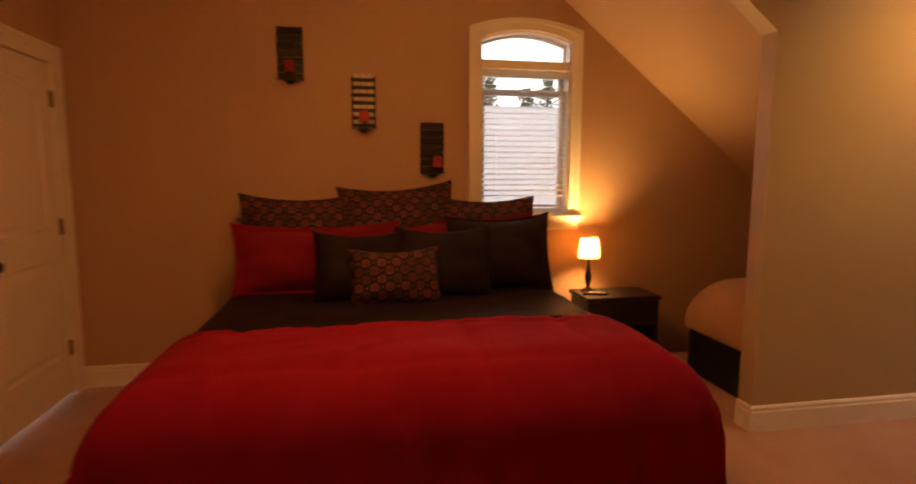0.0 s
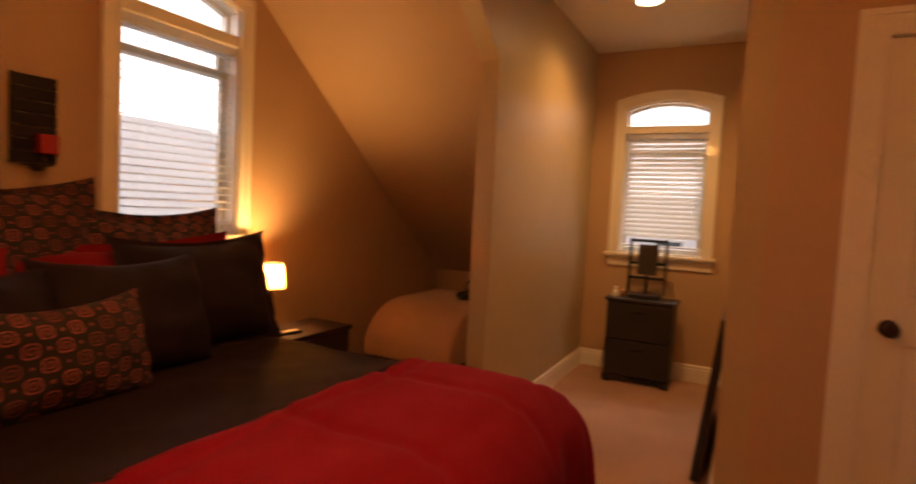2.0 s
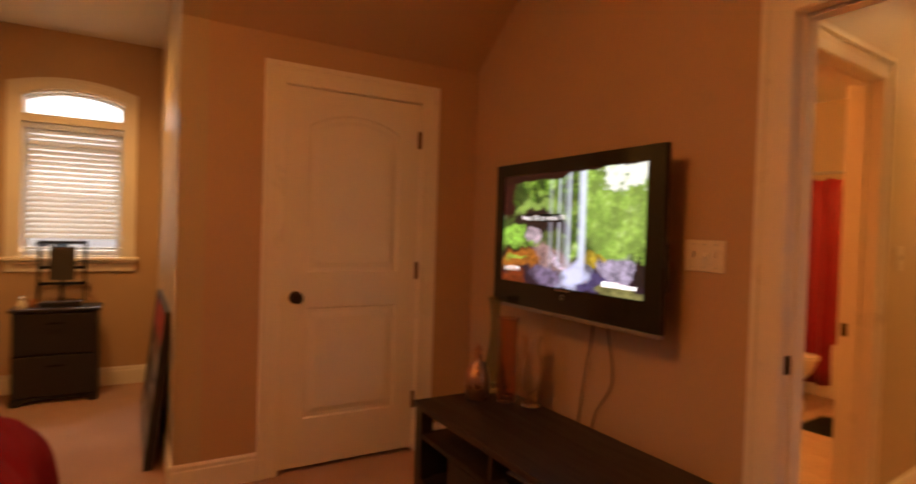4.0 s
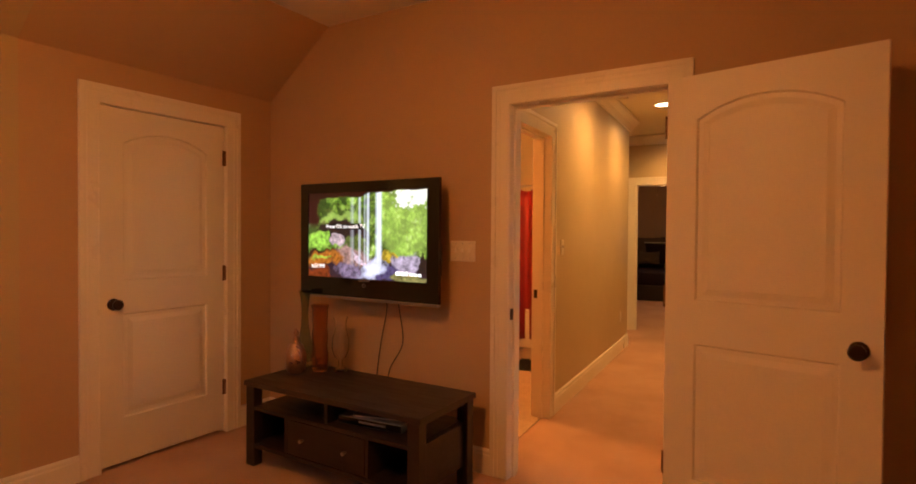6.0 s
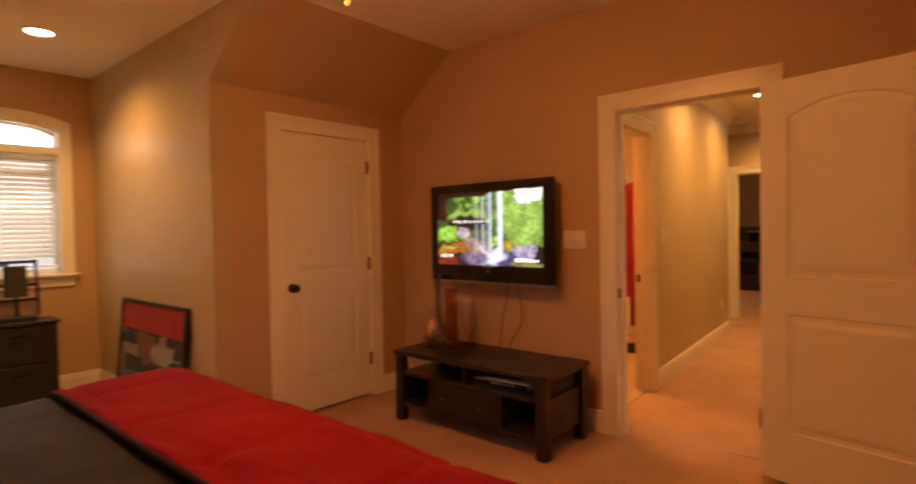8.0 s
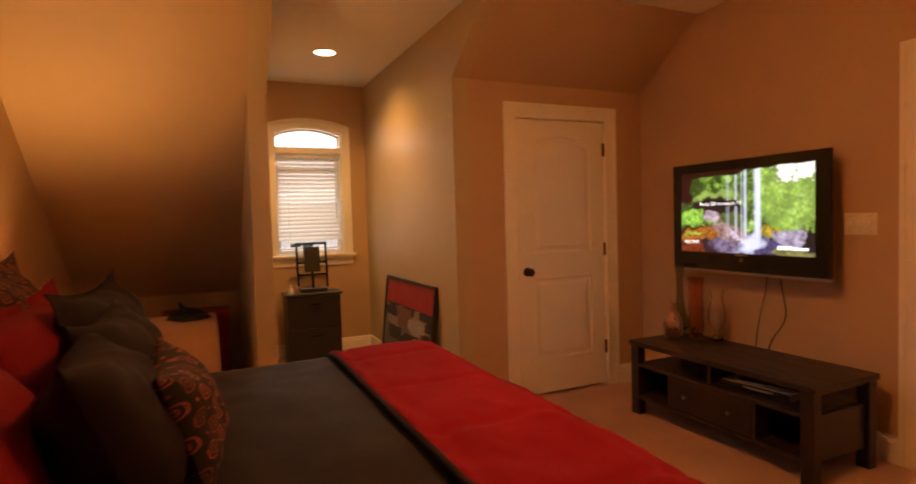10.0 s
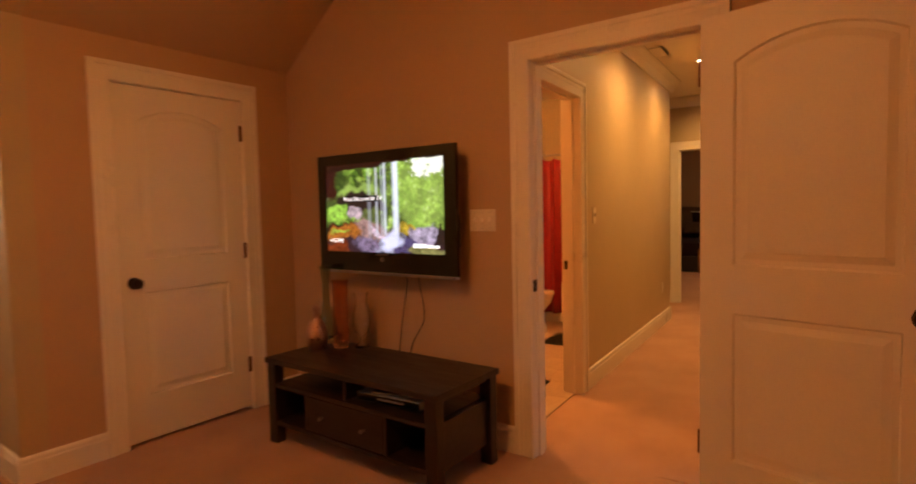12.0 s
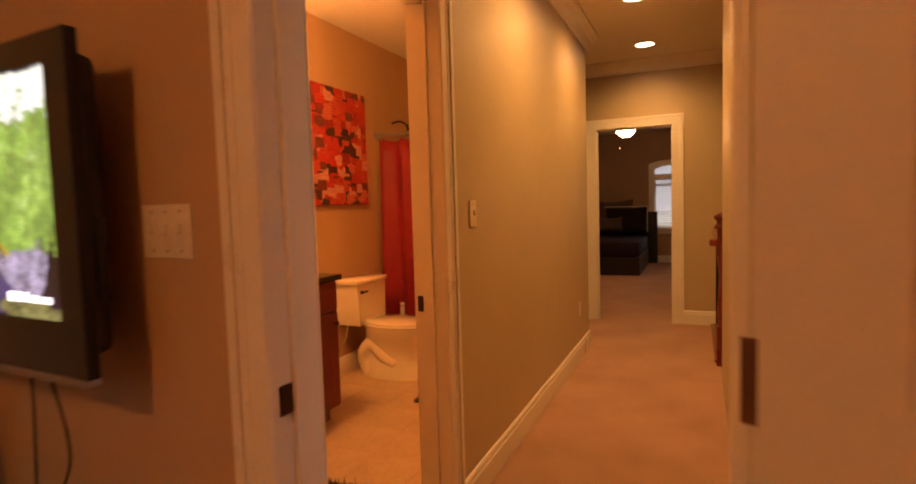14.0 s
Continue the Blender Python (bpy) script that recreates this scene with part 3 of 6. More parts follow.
def window(name, m, half, sill, spring, apex, label, blind_label, transom=0.197, deep=0.15, tilt=-10):
    win = thing(name, label, "window", None, "arched windows", "structure")
    tz = apex - transom - 0.066                          # bottom of the transom bar
    inner = arch(0, half, sill, spring, apex)
    wide = arch(0, half + 0.078, sill, spring + 0.075, apex + 0.080)
    mid = arch(0, half + 0.050, sill, spring + 0.048, apex + 0.052)
    thin = arch(0, half + 0.014, sill, spring + 0.012, apex + 0.014)
    part("window_frame", ring(wide, inner, 0, 0.016, m), TRIM, win)
    part("casing_band", ring(wide, mid, 0.016, 0.024, m), TRIM, win)
    part("casing_bead", ring(thin, inner, 0.016, 0.020, m), TRIM, win)
    part("jamb_liner", ring(arch(0, half + 0.002, sill, spring, apex + 0.002), arch(0, half - 0.014, sill + 0.014, spring - 0.012, apex - 0.014), -deep, 0, m), TRIM, win)
    part("transom_bar", block(-half + 0.014, half - 0.014, -0.10, 0.010, tz, tz + 0.062, 0.006, m), TRIM, win)
    part("window_sill", block(-half - 0.10, half + 0.10, -0.10, 0.055, sill - 0.022, sill + 0.004, 0.006, m), TRIM, win)
    part("apron", box(block(-half - 0.078, half + 0.078, 0, 0.016, sill - 0.105, sill - 0.022, 0.004, m), -half - 0.084, half + 0.084, 0, 0.026, sill - 0.045, sill - 0.022, 0.005, m), TRIM, win)
    # arched light above, two sashes below
    oa, ia = arch(0, half - 0.014, tz + 0.062, spring - 0.012, apex - 0.014), arch(0, half - 0.030, tz + 0.074, spring - 0.026, apex - 0.030)
    part("arched_sash", ring(oa, ia, -0.11, -0.075, m), TRIM, win)
    pane = part("pane", prism(ia, "y", -0.095, -0.091), PANE, win, m=m)
    pane.visible_shadow = False
    meet = sill + 0.86 * (tz - sill)
    for z0, z1, y in ((sill + 0.004, meet + 0.02, -0.095), (meet - 0.02, tz, -0.125)):
        o = [(-half + 0.014, z0), (half - 0.014, z0), (half - 0.014, z1), (-half + 0.014, z1)]
        i = [(-half + 0.052, z0 + 0.045), (half - 0.052, z0 + 0.045), (half - 0.052, z1 - 0.036), (-half + 0.052, z1 - 0.036)]
        part("sash", ring(o, i, y - 0.015, y + 0.015, m), TRIM, win)
        pane = part("pane", prism(i, "y", y - 0.002, y + 0.002), PANE, win, m=m)
        pane.visible_shadow = False
    # the blind hangs in the recess
    bl = thing("window_blind", blind_label, "blind", m, "window blinds")
    part("head_rail", block(-half + 0.020, half - 0.020, -0.060, -0.012, tz - 0.046, tz - 0.001, 0.004), BLIND, bl)
    pitch, top, low = 0.0385, tz - 0.062, sill + 0.090
    slat = fresh()
    prof = [(-0.024, -0.0010), (-0.012, 0.0014), (0.0, 0.0022), (0.012, 0.0014), (0.024, -0.0010), (0.012, -0.0006), (0.0, 0.0002), (-0.012, -0.0006)]
    prism(prof, "x", -half + 0.022, half - 0.022, slat)
    first = None
    for k in range(int((top - low) / pitch)):
        mm = pose(0, -0.036, top - k * pitch, tilt + random.uniform(-2, 2), random.uniform(-0.25, 0.25))
        first = part("slat", slat, BLIND, bl, m=mm) if first is None else again(first, bl, mm) and first
    part("bottom_rail", block(-half + 0.022, half - 0.022, -0.058, -0.014, low - 0.030, low - 0.012, 0.004), BLIND, bl)
    for x in (-half * 0.62, half * 0.62):
        part("ladder_cord", tube([(x, -0.0105, tz - 0.03), (x, -0.0105, low - 0.02)], 0.0014, 6), BLIND, bl)
    part("tilt_wand", tube([(-half + 0.07, -0.006, tz - 0.03), (-half + 0.072, -0.004, sill + 0.35)], 0.004, 8), BLIND, bl)
    return win


window("window_1", onto(W1["c"], N, 180), W1["half"], W1["sill"], W1["spring"], W1["apex"], "white arched-head bedroom window over a sill", "white slatted window blind, lowered, slats half open", tilt=-12)
window("window_2", onto(ALC_E, W2["c"], 90), W2["half"], W2["sill"], W2["spring"], W2["apex"], "white arched-head window in the dormer alcove", "white slatted window blind in the alcove, lowered", tilt=-50)
window("window_3", onto(W3["c"], FAR_END, 0), W3["half"], W3["sill"], W3["spring"], W3["apex"], "white arched-head window of the far bedroom", "white slatted window blind of the far bedroom", deep=0.12, tilt=-14)

# ---- patterned and special materials ----
def ring_cloth(name):
    """Dark woven cloth with staggered rows of rust-red rings and squares."""
    m, add, link, bsdf = shader(name, 0.8)
    pos = add("TexCoord").outputs["Object"]
    sep = add("SeparateXYZ", Vector=pos)

    def math2(op, a, b=0.0):
        return add("Math", {"operation": op}, i0=a, i1=b).outputs[0]

    u = math2("DIVIDE", sep.outputs["X"], 0.080)
    v = math2("DIVIDE", sep.outputs["Z"], 0.043)
    row = math2("FLOOR", v)
    shift = math2("MULTIPLY", math2("MODULO", math2("ABSOLUTE", row), 2.0), 0.5)
    uu = math2("ADD", u, shift)
    fu = math2("SUBTRACT", math2("FRACT", uu), 0.5)
    fv = math2("SUBTRACT", math2("FRACT", v), 0.5)
    au, av = math2("MULTIPLY", math2("ABSOLUTE", fu), 0.080), math2("MULTIPLY", math2("ABSOLUTE", fv), 0.043)
    p4 = math2("ADD", math2("POWER", au, 3.0), math2("POWER", av, 3.0))
    d = math2("POWER", p4, 0.3333)
    band = math2("MULTIPLY", math2("LESS_THAN", d, 0.0200), math2("GREATER_THAN", d, 0.0153))
    core = math2("ADD", math2("MULTIPLY", math2("LESS_THAN", d, 0.0106), math2("ADD", math2("MULTIPLY", math2("GREATER_THAN", d, 0.0055), 0.6), 0.12)), math2("MULTIPLY", math2("LESS_THAN", av, 0.0045), math2("GREATER_THAN", au, 0.0355)))
    mask = math2("MINIMUM", math2("ADD", band, core), 1.0)
    cell = add("TexWhiteNoise", {"noise_dimensions": "2D"})
    comb = add("CombineXYZ", X=math2("FLOOR", uu), Y=row)
    link(comb.outputs[0], cell.inputs["Vector"])
    tone = add("ValToRGB", Fac=cell.outputs["Value"])
    tone.color_ramp.interpolation = "CONSTANT"
    for e, (p, c) in zip((tone.color_ramp.elements[0], tone.color_ramp.elements[1]), ((0.0, (0.36, 0.075, 0.07)), (0.55, (0.20, 0.038, 0.036)))):
        e.position, e.color = p, rgb(c)
    fuzz = add("TexNoise", Vector=pos, Scale=330.0, Detail=2.0)
    soft = math2("MULTIPLY", mask, add("MapRange", Value=fuzz.outputs["Fac"], From_Min=0.3, From_Max=0.6).outputs[0])
    mix = add("Mix", {"data_type": "RGBA"}, Factor=soft)
    mix.inputs[6].default_value = rgb((0.009, 0.004, 0.004))
    link(tone.outputs[0], mix.inputs[7])
    link(mix.outputs[2], bsdf.inputs["Base Color"])
    b = add("Bump", Strength=0.4, Distance=0.002, Height=math2("ADD", math2("MULTIPLY", mask, 0.6), fuzz.outputs["Fac"]))
    link(b.outputs[0], bsdf.inputs["Normal"])
    return m


def lampshade_cloth():
    m, add, link, bsdf = shader("cream_lampshade_cloth", 0.8)
    bsdf.inputs["Base Color"].default_value = rgb((0.82, 0.70, 0.48))
    tr = add("BsdfTranslucent", Color=rgb((0.66, 0.36, 0.10)))
    mix = add("MixShader", Fac=0.95, i1=bsdf.outputs[0], i2=tr.outputs[0])
    out = m.node_tree.nodes["Material Output"]
    link(mix.outputs[0], out.inputs["Surface"])
    return m


def painting_blocks(name, colours, sx, sz, seed):
    """Patchwork of brushed colour blocks."""
    m, add, link, bsdf = shader(name, 0.55)
    pos = add("TexCoord").outputs["Object"]
    wob = add("TexNoise", Vector=pos, Scale=3.0, Detail=3.0)
    moved = add("VectorMath", {"operation": "MULTIPLY_ADD"}, i0=wob.outputs["Color"], i1=(0.035, 0.035, 0.035), i2=pos)
    mapped = add("Mapping", Vector=moved.outputs[0], Location=(seed, 0, seed), Scale=(sx, 0.001, sz))
    vor = add("TexVoronoi", {"distance": "CHEBYCHEV"}, Vector=mapped.outputs[0], Scale=1.0, Randomness=0.85)
    sep = add("SeparateColor", Color=vor.outputs["Color"])
    ramp = add("ValToRGB", Fac=sep.outputs[0])
    ramp.color_ramp.interpolation = "CONSTANT"
    while len(ramp.color_ramp.elements) < len(colours):
        ramp.color_ramp.elements.new(0.5)
    for k, c in enumerate(colours):
        e = ramp.color_ramp.elements[k]
        e.position, e.color = k / len(colours), rgb(c)
    brush = add("TexNoise", Vector=add("Mapping", Vector=pos, Scale=(6, 1, 40)).outputs[0], Scale=3.0, Detail=4.0)
    hsv = add("HueSaturation", Color=ramp.outputs[0], Value=add("MapRange", Value=brush.outputs["Fac"], From_Min=0.3, From_Max=0.7, To_Min=0.7, To_Max=1.35).outputs[0])
    link(hsv.outputs[0], bsdf.inputs["Base Color"])
    return m


def screen_picture():
    """A lit screen that shows a forest waterfall: cave rim above, leaves, streaks of water, rocks below."""
    m, add, link, bsdf = shader("lit_screen", 0.2)
    pos = add("TexCoord").outputs["Object"]
    sep = add("SeparateXYZ", Vector=pos)
    Z = sep.outputs["Z"]
    X = add("Math", {"operation": "MULTIPLY"}, i0=sep.outputs["X"], i1=-1.0).outputs[0]

    def f(op, a, b=0.0):
        return add("Math", {"operation": op}, i0=a, i1=b).outputs[0]

    def rng(v, a, b, c=0.0, d=1.0):
        return add("MapRange", Value=v, From_Min=a, From_Max=b, To_Min=c, To_Max=d).outputs[0]

    def blend(fac, a, b):
        n = add("Mix", {"data_type": "RGBA"}, Factor=fac)
        for slot, v in ((6, a), (7, b)):
            if isinstance(v, tuple):
                n.inputs[slot].default_value = rgb(v)
            else:
                link(v, n.inputs[slot])
        return n.outputs[2]

    leaf = add("TexNoise", Vector=pos, Scale=30.0, Detail=7.0, Roughness=0.75).outputs["Fac"]
    big = add("TexNoise", Vector=pos, Scale=7.0, Detail=3.0).outputs["Fac"]
    leaves = add("ValToRGB", Fac=f("ADD", f("MULTIPLY", leaf, 0.75), f("MULTIPLY", big, 0.45)))
    cr = leaves.color_ramp
    for _ in range(2):
        cr.elements.new(0.5)
    for e, (p, c) in zip(cr.elements, ((0.40, (0.005, 0.02, 0.003)), (0.53, (0.12, 0.25, 0.020)), (0.67, (0.40, 0.60, 0.10)), (0.82, (0.92, 1.0, 0.58)))):
        e.position, e.color = p, rgb(c)
    col = leaves.outputs[0]
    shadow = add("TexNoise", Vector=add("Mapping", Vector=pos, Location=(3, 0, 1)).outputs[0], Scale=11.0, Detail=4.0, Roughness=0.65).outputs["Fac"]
    col = blend(rng(f("SUBTRACT", shadow, rng(X, -0.30, 0.10, 0.06, 0.0)), 0.43, 0.58, 0.9, 0.0), col, (0.02, 0.035, 0.008))
    # open sky at the upper right, light leaves below it
    bend = add("TexNoise", Vector=pos, Scale=13.0, Detail=3.0).outputs["Color"]
    off = add("SeparateXYZ", Vector=bend)
    WX = f("ADD", X, f("MULTIPLY", f("SUBTRACT", off.outputs["X"], 0.5), 0.16))
    WZ = f("ADD", Z, f("MULTIPLY", f("SUBTRACT", off.outputs["Y"], 0.5), 0.12))

    def blob(cx, cz, rx, rz, rough=0.9, lean=0.0):
        dx, dz = f("SUBTRACT", WX, cx), f("SUBTRACT", WZ, cz)
        dz = f("ADD", dz, f("MULTIPLY", dx, lean)) if lean else dz
        d2 = f("ADD", f("POWER", f("DIVIDE", dx, rx), 2.0), f("POWER", f("DIVIDE", dz, rz), 2.0))
        return rng(f("ADD", d2, f("MULTIPLY", f("SUBTRACT", leaf, 0.5), rough * 2)), 0.7, 1.25, 1.0, 0.0)

    speck = rng(leaf, 0.34, 0.66, 0.25, 1.5)

    def stone(c):
        return add("HueSaturation", Color=rgb(c), Value=speck).outputs[0]

    col = blend(f("MULTIPLY", blob(0.30, 0.10, 0.20, 0.22), 0.4), col, (0.42, 0.62, 0.12))
    col = blend(f("MULTIPLY", blob(-0.20, 0.12, 0.17, 0.05), 0.45), col, (0.46, 0.66, 0.14))
    col = blend(f("MULTIPLY", blob(0.37, 0.265, 0.15, 0.075, 2.4), 0.9), col, (1.0, 1.0, 0.90))
    # dark left bank and gully with a bush, then the stones
    col = blend(f("MULTIPLY", rng(f("ADD", WX, f("MULTIPLY", shadow, 0.10)), -0.35, -0.32, 1.0, 0.0), rng(Z, 0.06, 0.10, 0.0, 1.0)), col, (0.030, 0.006, 0.005))
    col = blend(rng(f("ADD", WZ, f("MULTIPLY", leaf, 0.06)), -0.10, -0.05, 1.0, 0.0), col, (0.03, 0.014, 0.02))
    col = blend(blob(-0.19, 0.045, 0.23, 0.075, 0.7), col, (0.022, 0.012, 0.010))
    col = blend(blob(-0.08, -0.03, 0.10, 0.045, 0.8), col, stone((0.10, 0.13, 0.03)))
    col = blend(blob(-0.38, 0.0, 0.10, 0.055, 1.5), col, stone((0.30, 0.56, 0.07)))
    col = blend(blob(-0.22, 0.0, 0.055, 0.038, 1.2), col, stone((0.50, 0.38, 0.42)))
    col = blend(blob(-0.30, -0.085, 0.20, 0.022, 0.6), col, (0.035, 0.010, 0.006))
    col = blend(blob(-0.08, -0.110, 0.15, 0.060, 0.5, 0.25), col, stone((0.34, 0.20, 0.18)))
    col = blend(blob(-0.02, -0.145, 0.09, 0.030, 0.5, 0.6), col, stone((0.66, 0.50, 0.60)))
    col = blend(blob(-0.34, -0.125, 0.16, 0.050, 0.5, -0.1), col, stone((0.40, 0.13, 0.018)))
    col = blend(blob(-0.36, -0.120, 0.09, 0.014), col, stone((0.36, 0.44, 0.05)))
    col = blend(blob(-0.38, -0.215, 0.12, 0.035, 0.6), col, stone((0.20, 0.035, 0.008)))
    col = blend(blob(-0.13, -0.195, 0.10, 0.050, 0.5, 0.3), col, stone((0.22, 0.16, 0.26)))
    col = blend(blob(0.19, -0.10, 0.06, 0.028), col, stone((0.46, 0.32, 0.03)))
    col = blend(blob(0.17, -0.20, 0.10, 0.05, 0.5), col, stone((0.08, 0.06, 0.15)))
    col = blend(blob(0.31, -0.135, 0.11, 0.060, 0.35), col, stone((0.42, 0.35, 0.47)))
    col = blend(blob(0.33, -0.230, 0.15, 0.028), col, stone((0.26, 0.24, 0.08)))
    col = blend(blob(0.44, -0.13, 0.035, 0.045), col, (0.02, 0.012, 0.01))
    # water
    streak = add("TexNoise", Vector=add("Mapping", Vector=pos, Scale=(60, 1, 1.2)).outputs[0], Scale=1.0, Detail=3.0).outputs["Fac"]
    for x0, w, a in ((0.107, 0.030, 1.0), (0.025, 0.014, 0.8), (-0.04, 0.012, 0.6), (0.0, 0.010, 0.4), (-0.10, 0.02, 0.25)):
        mask = f("MULTIPLY", rng(f("ABSOLUTE", f("SUBTRACT", X, x0)), w * 0.35, w, a, 0.0), rng(streak, 0.30, 0.55, 0.45, 1.0))
        mask = f("MULTIPLY", mask, rng(Z, -0.17, -0.12, 0.0, 1.0))
        col = blend(mask, col, (0.80, 0.84, 1.0))
    foam = f("ADD", f("POWER", f("DIVIDE", f("SUBTRACT", WX, 0.06), 0.11), 2.0), f("POWER", f("DIVIDE", f("ADD", f("ADD", WZ, 0.18), f("MULTIPLY", f("SUBTRACT", X, 0.06), -0.35)), 0.060), 2.0))
    col = blend(rng(f("ADD", foam, leaf), 0.7, 1.6, 0.95, 0.0), col, (0.72, 0.74, 1.0))
    # ragged cave rim above
    rim = add("TexNoise", {"noise_dimensions": "1D"}, Scale=6.0, Detail=3.0)
    link(X, rim.inputs["W"])
    line = f("ADD", f("ADD", 0.268, f("MULTIPLY", X, 0.05)), f("MULTIPLY", f("SUBTRACT", rim.outputs["Fac"], 0.5), 0.07))
    col = blend(rng(f("SUBTRACT", Z, line), -0.004, 0.004), col, (0.018, 0.004, 0.003))
    link(col, bsdf.inputs["Emission Color"])
    bsdf.inputs["Base Color"].default_value = rgb((0.01, 0.01, 0.01))
    bsdf.inputs["Emission Strength"].default_value = 1.18
    return m


RINGCLOTH = ring_cloth("ring_patterned_cloth")
SHADE = lampshade_cloth()
SCREEN = screen_picture()
FAN_GLASS = glow("frosted_lamp_glass", TUNGSTEN, 120.0)
FAR_GLASS = glow("frosted_far_lamp_glass", (1.0, 0.52, 0.20), 80.0)
CAN_GLOW = glow("recessed_lamp_glow", (1.0, 0.80, 0.48), 12.0)
TEXTGLOW = glow("lit_white_writing", (1.0, 1.0, 1.0), 1.6)
ABSTRACT = painting_blocks("red_abstract_paint", [(0.38, 0.02, 0.015), (0.05, 0.016, 0.016), (0.42, 0.06, 0.03), (0.24, 0.014, 0.012), (0.50, 0.24, 0.17), (0.42, 0.03, 0.02), (0.14, 0.03, 0.025), (0.45, 0.11, 0.07), (0.34, 0.018, 0.014)], 11.0, 15.0, 3.7)
REDPAINT = mat("red_oil_paint", (0.36, 0.022, 0.016), 0.5, second=(0.26, 0.014, 0.012), scale=9, fine=60, bump=0.3)
LANDSCAPE = painting_blocks("dark_landscape_paint", [(0.03, 0.025, 0.022), (0.14, 0.11, 0.09), (0.25, 0.19, 0.15), (0.02, 0.016, 0.014), (0.16, 0.07, 0.035), (0.30, 0.26, 0.23)], 3.0, 11.0, 1.3)
PEARL = mat("pearl_strip", (0.80, 0.70, 0.58), 0.35, second=(0.45, 0.34, 0.25), scale=30, fine=120, bump=0.0)
COPPER = mat("hammered_copper", (0.50, 0.29, 0.18), 0.30, 1.0, second=(0.40, 0.21, 0.12), scale=30, fine=90, bump=0.8, dist=0.004)
REDGLASS = mat("red_glass_holder", (0.38, 0.02, 0.022), 0.25, bump=0.0, coat=0.5)
SLATMETAL = mat("dark_brown_metal", (0.022, 0.014, 0.012), 0.5, 0.6, fine=90, bump=0.15)


# ---- ceiling fixtures ----
def recessed(x, y, z, glowing, label):
    d = thing("recessed_light", label, "ceiling light", pose(x, y, z), "recessed lights")
    bm = lathe([(0.100, 0.0), (0.098, -0.006), (0.082, -0.007), (0.078, 0.0)], 32, caps=False)
    part("trim_ring", bm, TRIM, d, "", True)
    part("lens", lathe([(0.0, -0.003), (0.078, -0.003), (0.078, -0.0005), (0.0, -0.0005)], 32), glowing, d, "glowing frosted lens")
    return d


recessed(3.985, 2.93, TOP, CAN_GLOW, "white recessed ceiling light, lit, over the alcove")
for hx, hy in HALL_CANS:
    recessed(hx, hy, HALL_TOP, CAN_GLOW, "white recessed ceiling light, lit, over the hall")


def ceiling_fan(name, x, y, top, drop, glowing, label, turn=20, blades=5):
    fan = thing(name, label, "ceiling fan", pose(x, y, top))
    part("canopy", lathe([(0.0, 0.0), (0.065, 0.0), (0.062, -0.02), (0.03, -0.045), (0.0, -0.045)], 24), BRONZE, fan, "", True)
    part("motor", lathe([(0.0, -0.04), (0.05, -0.045), (0.12, -0.07), (0.13, -0.11), (0.12, -0.15), (0.06, -0.17), (0.0, -0.17)], 28), BRONZE, fan, "dark bronze motor housing", True)
    for k in range(blades):
        part("blade", prism([(0.16, -0.045), (0.40, -0.062), (0.50, -0.062), (0.525, -0.03), (0.525, 0.03), (0.50, 0.062), (0.40, 0.062), (0.16, 0.045)], "z", -0.004, 0.004), ESPRESSO, fan, "", False, pose(0, 0, -0.115, 0, 0, turn + 360 / blades * k) @ pose(0, 0, 0, 10))
    part("light_bowl", lathe([(0.0, -drop), (0.05, -drop + 0.006), (0.10, -drop + 0.035), (0.135, -drop + 0.085), (0.135, -drop + 0.10), (0.0, -drop + 0.10)], 32), glowing, fan, "frosted glass bowl, lit", True)
    part("fitter", lathe([(0.0, -0.16), (0.07, -0.16), (0.138, -drop + 0.10), (0.138, -drop + 0.112), (0.0, -drop + 0.112)][::1], 28), BRONZE, fan, "", True)
    chain = part("pull_chain", tube([(0.06, -0.05, -drop + 0.10), (0.10, -0.10, -drop + 0.02), (0.10, -0.10, -drop - 0.13)], 0.0022, 6), BRONZE, fan)
    part("chain_pull", lathe([(0.0, 0.0), (0.009, -0.004), (0.011, -0.03), (0.007, -0.045), (0.0, -0.047)], 12, (0.10, -0.10, -drop - 0.125)), mat(name + "_pull_wood", (0.55, 0.40, 0.22), 0.4), chain, "turned pale wood pull", True)
    return fan


ceiling_fan("ceiling_fan", 0.95, 2.78, TOP, 0.40, FAN_GLASS, "dark bronze ceiling fan with a lit glass bowl")

# air grille in the hall ceiling
gr = thing("ceiling_vent", "small white air vent with dark slots", "air vent", pose(0.955, -1.97, HALL_TOP))
part("frame", ring([(-0.10, -0.17), (0.10, -0.17), (0.10, 0.17), (-0.10, 0.17)], [(-0.075, -0.145), (0.075, -0.145), (0.075, 0.145), (-0.075, 0.145)], 0, 0.008, pose(0, 0, 0, 90)), TRIM, gr)
# black sheet added in place of the unlit duct behind the slats
part("backing", block(-0.075, 0.075, -0.145, 0.145, -0.002, -0.0005), BLACKMATT, gr)
sl = None
for k in range(9):
    mm = pose(0, -0.128 + 0.032 * k, -0.006, 40)
    sl = part("slat", block(-0.074, 0.074, -0.008, 0.008, -0.0008, 0.0008), TRIM, gr, m=mm) if sl is None else again(sl, gr, mm) and sl


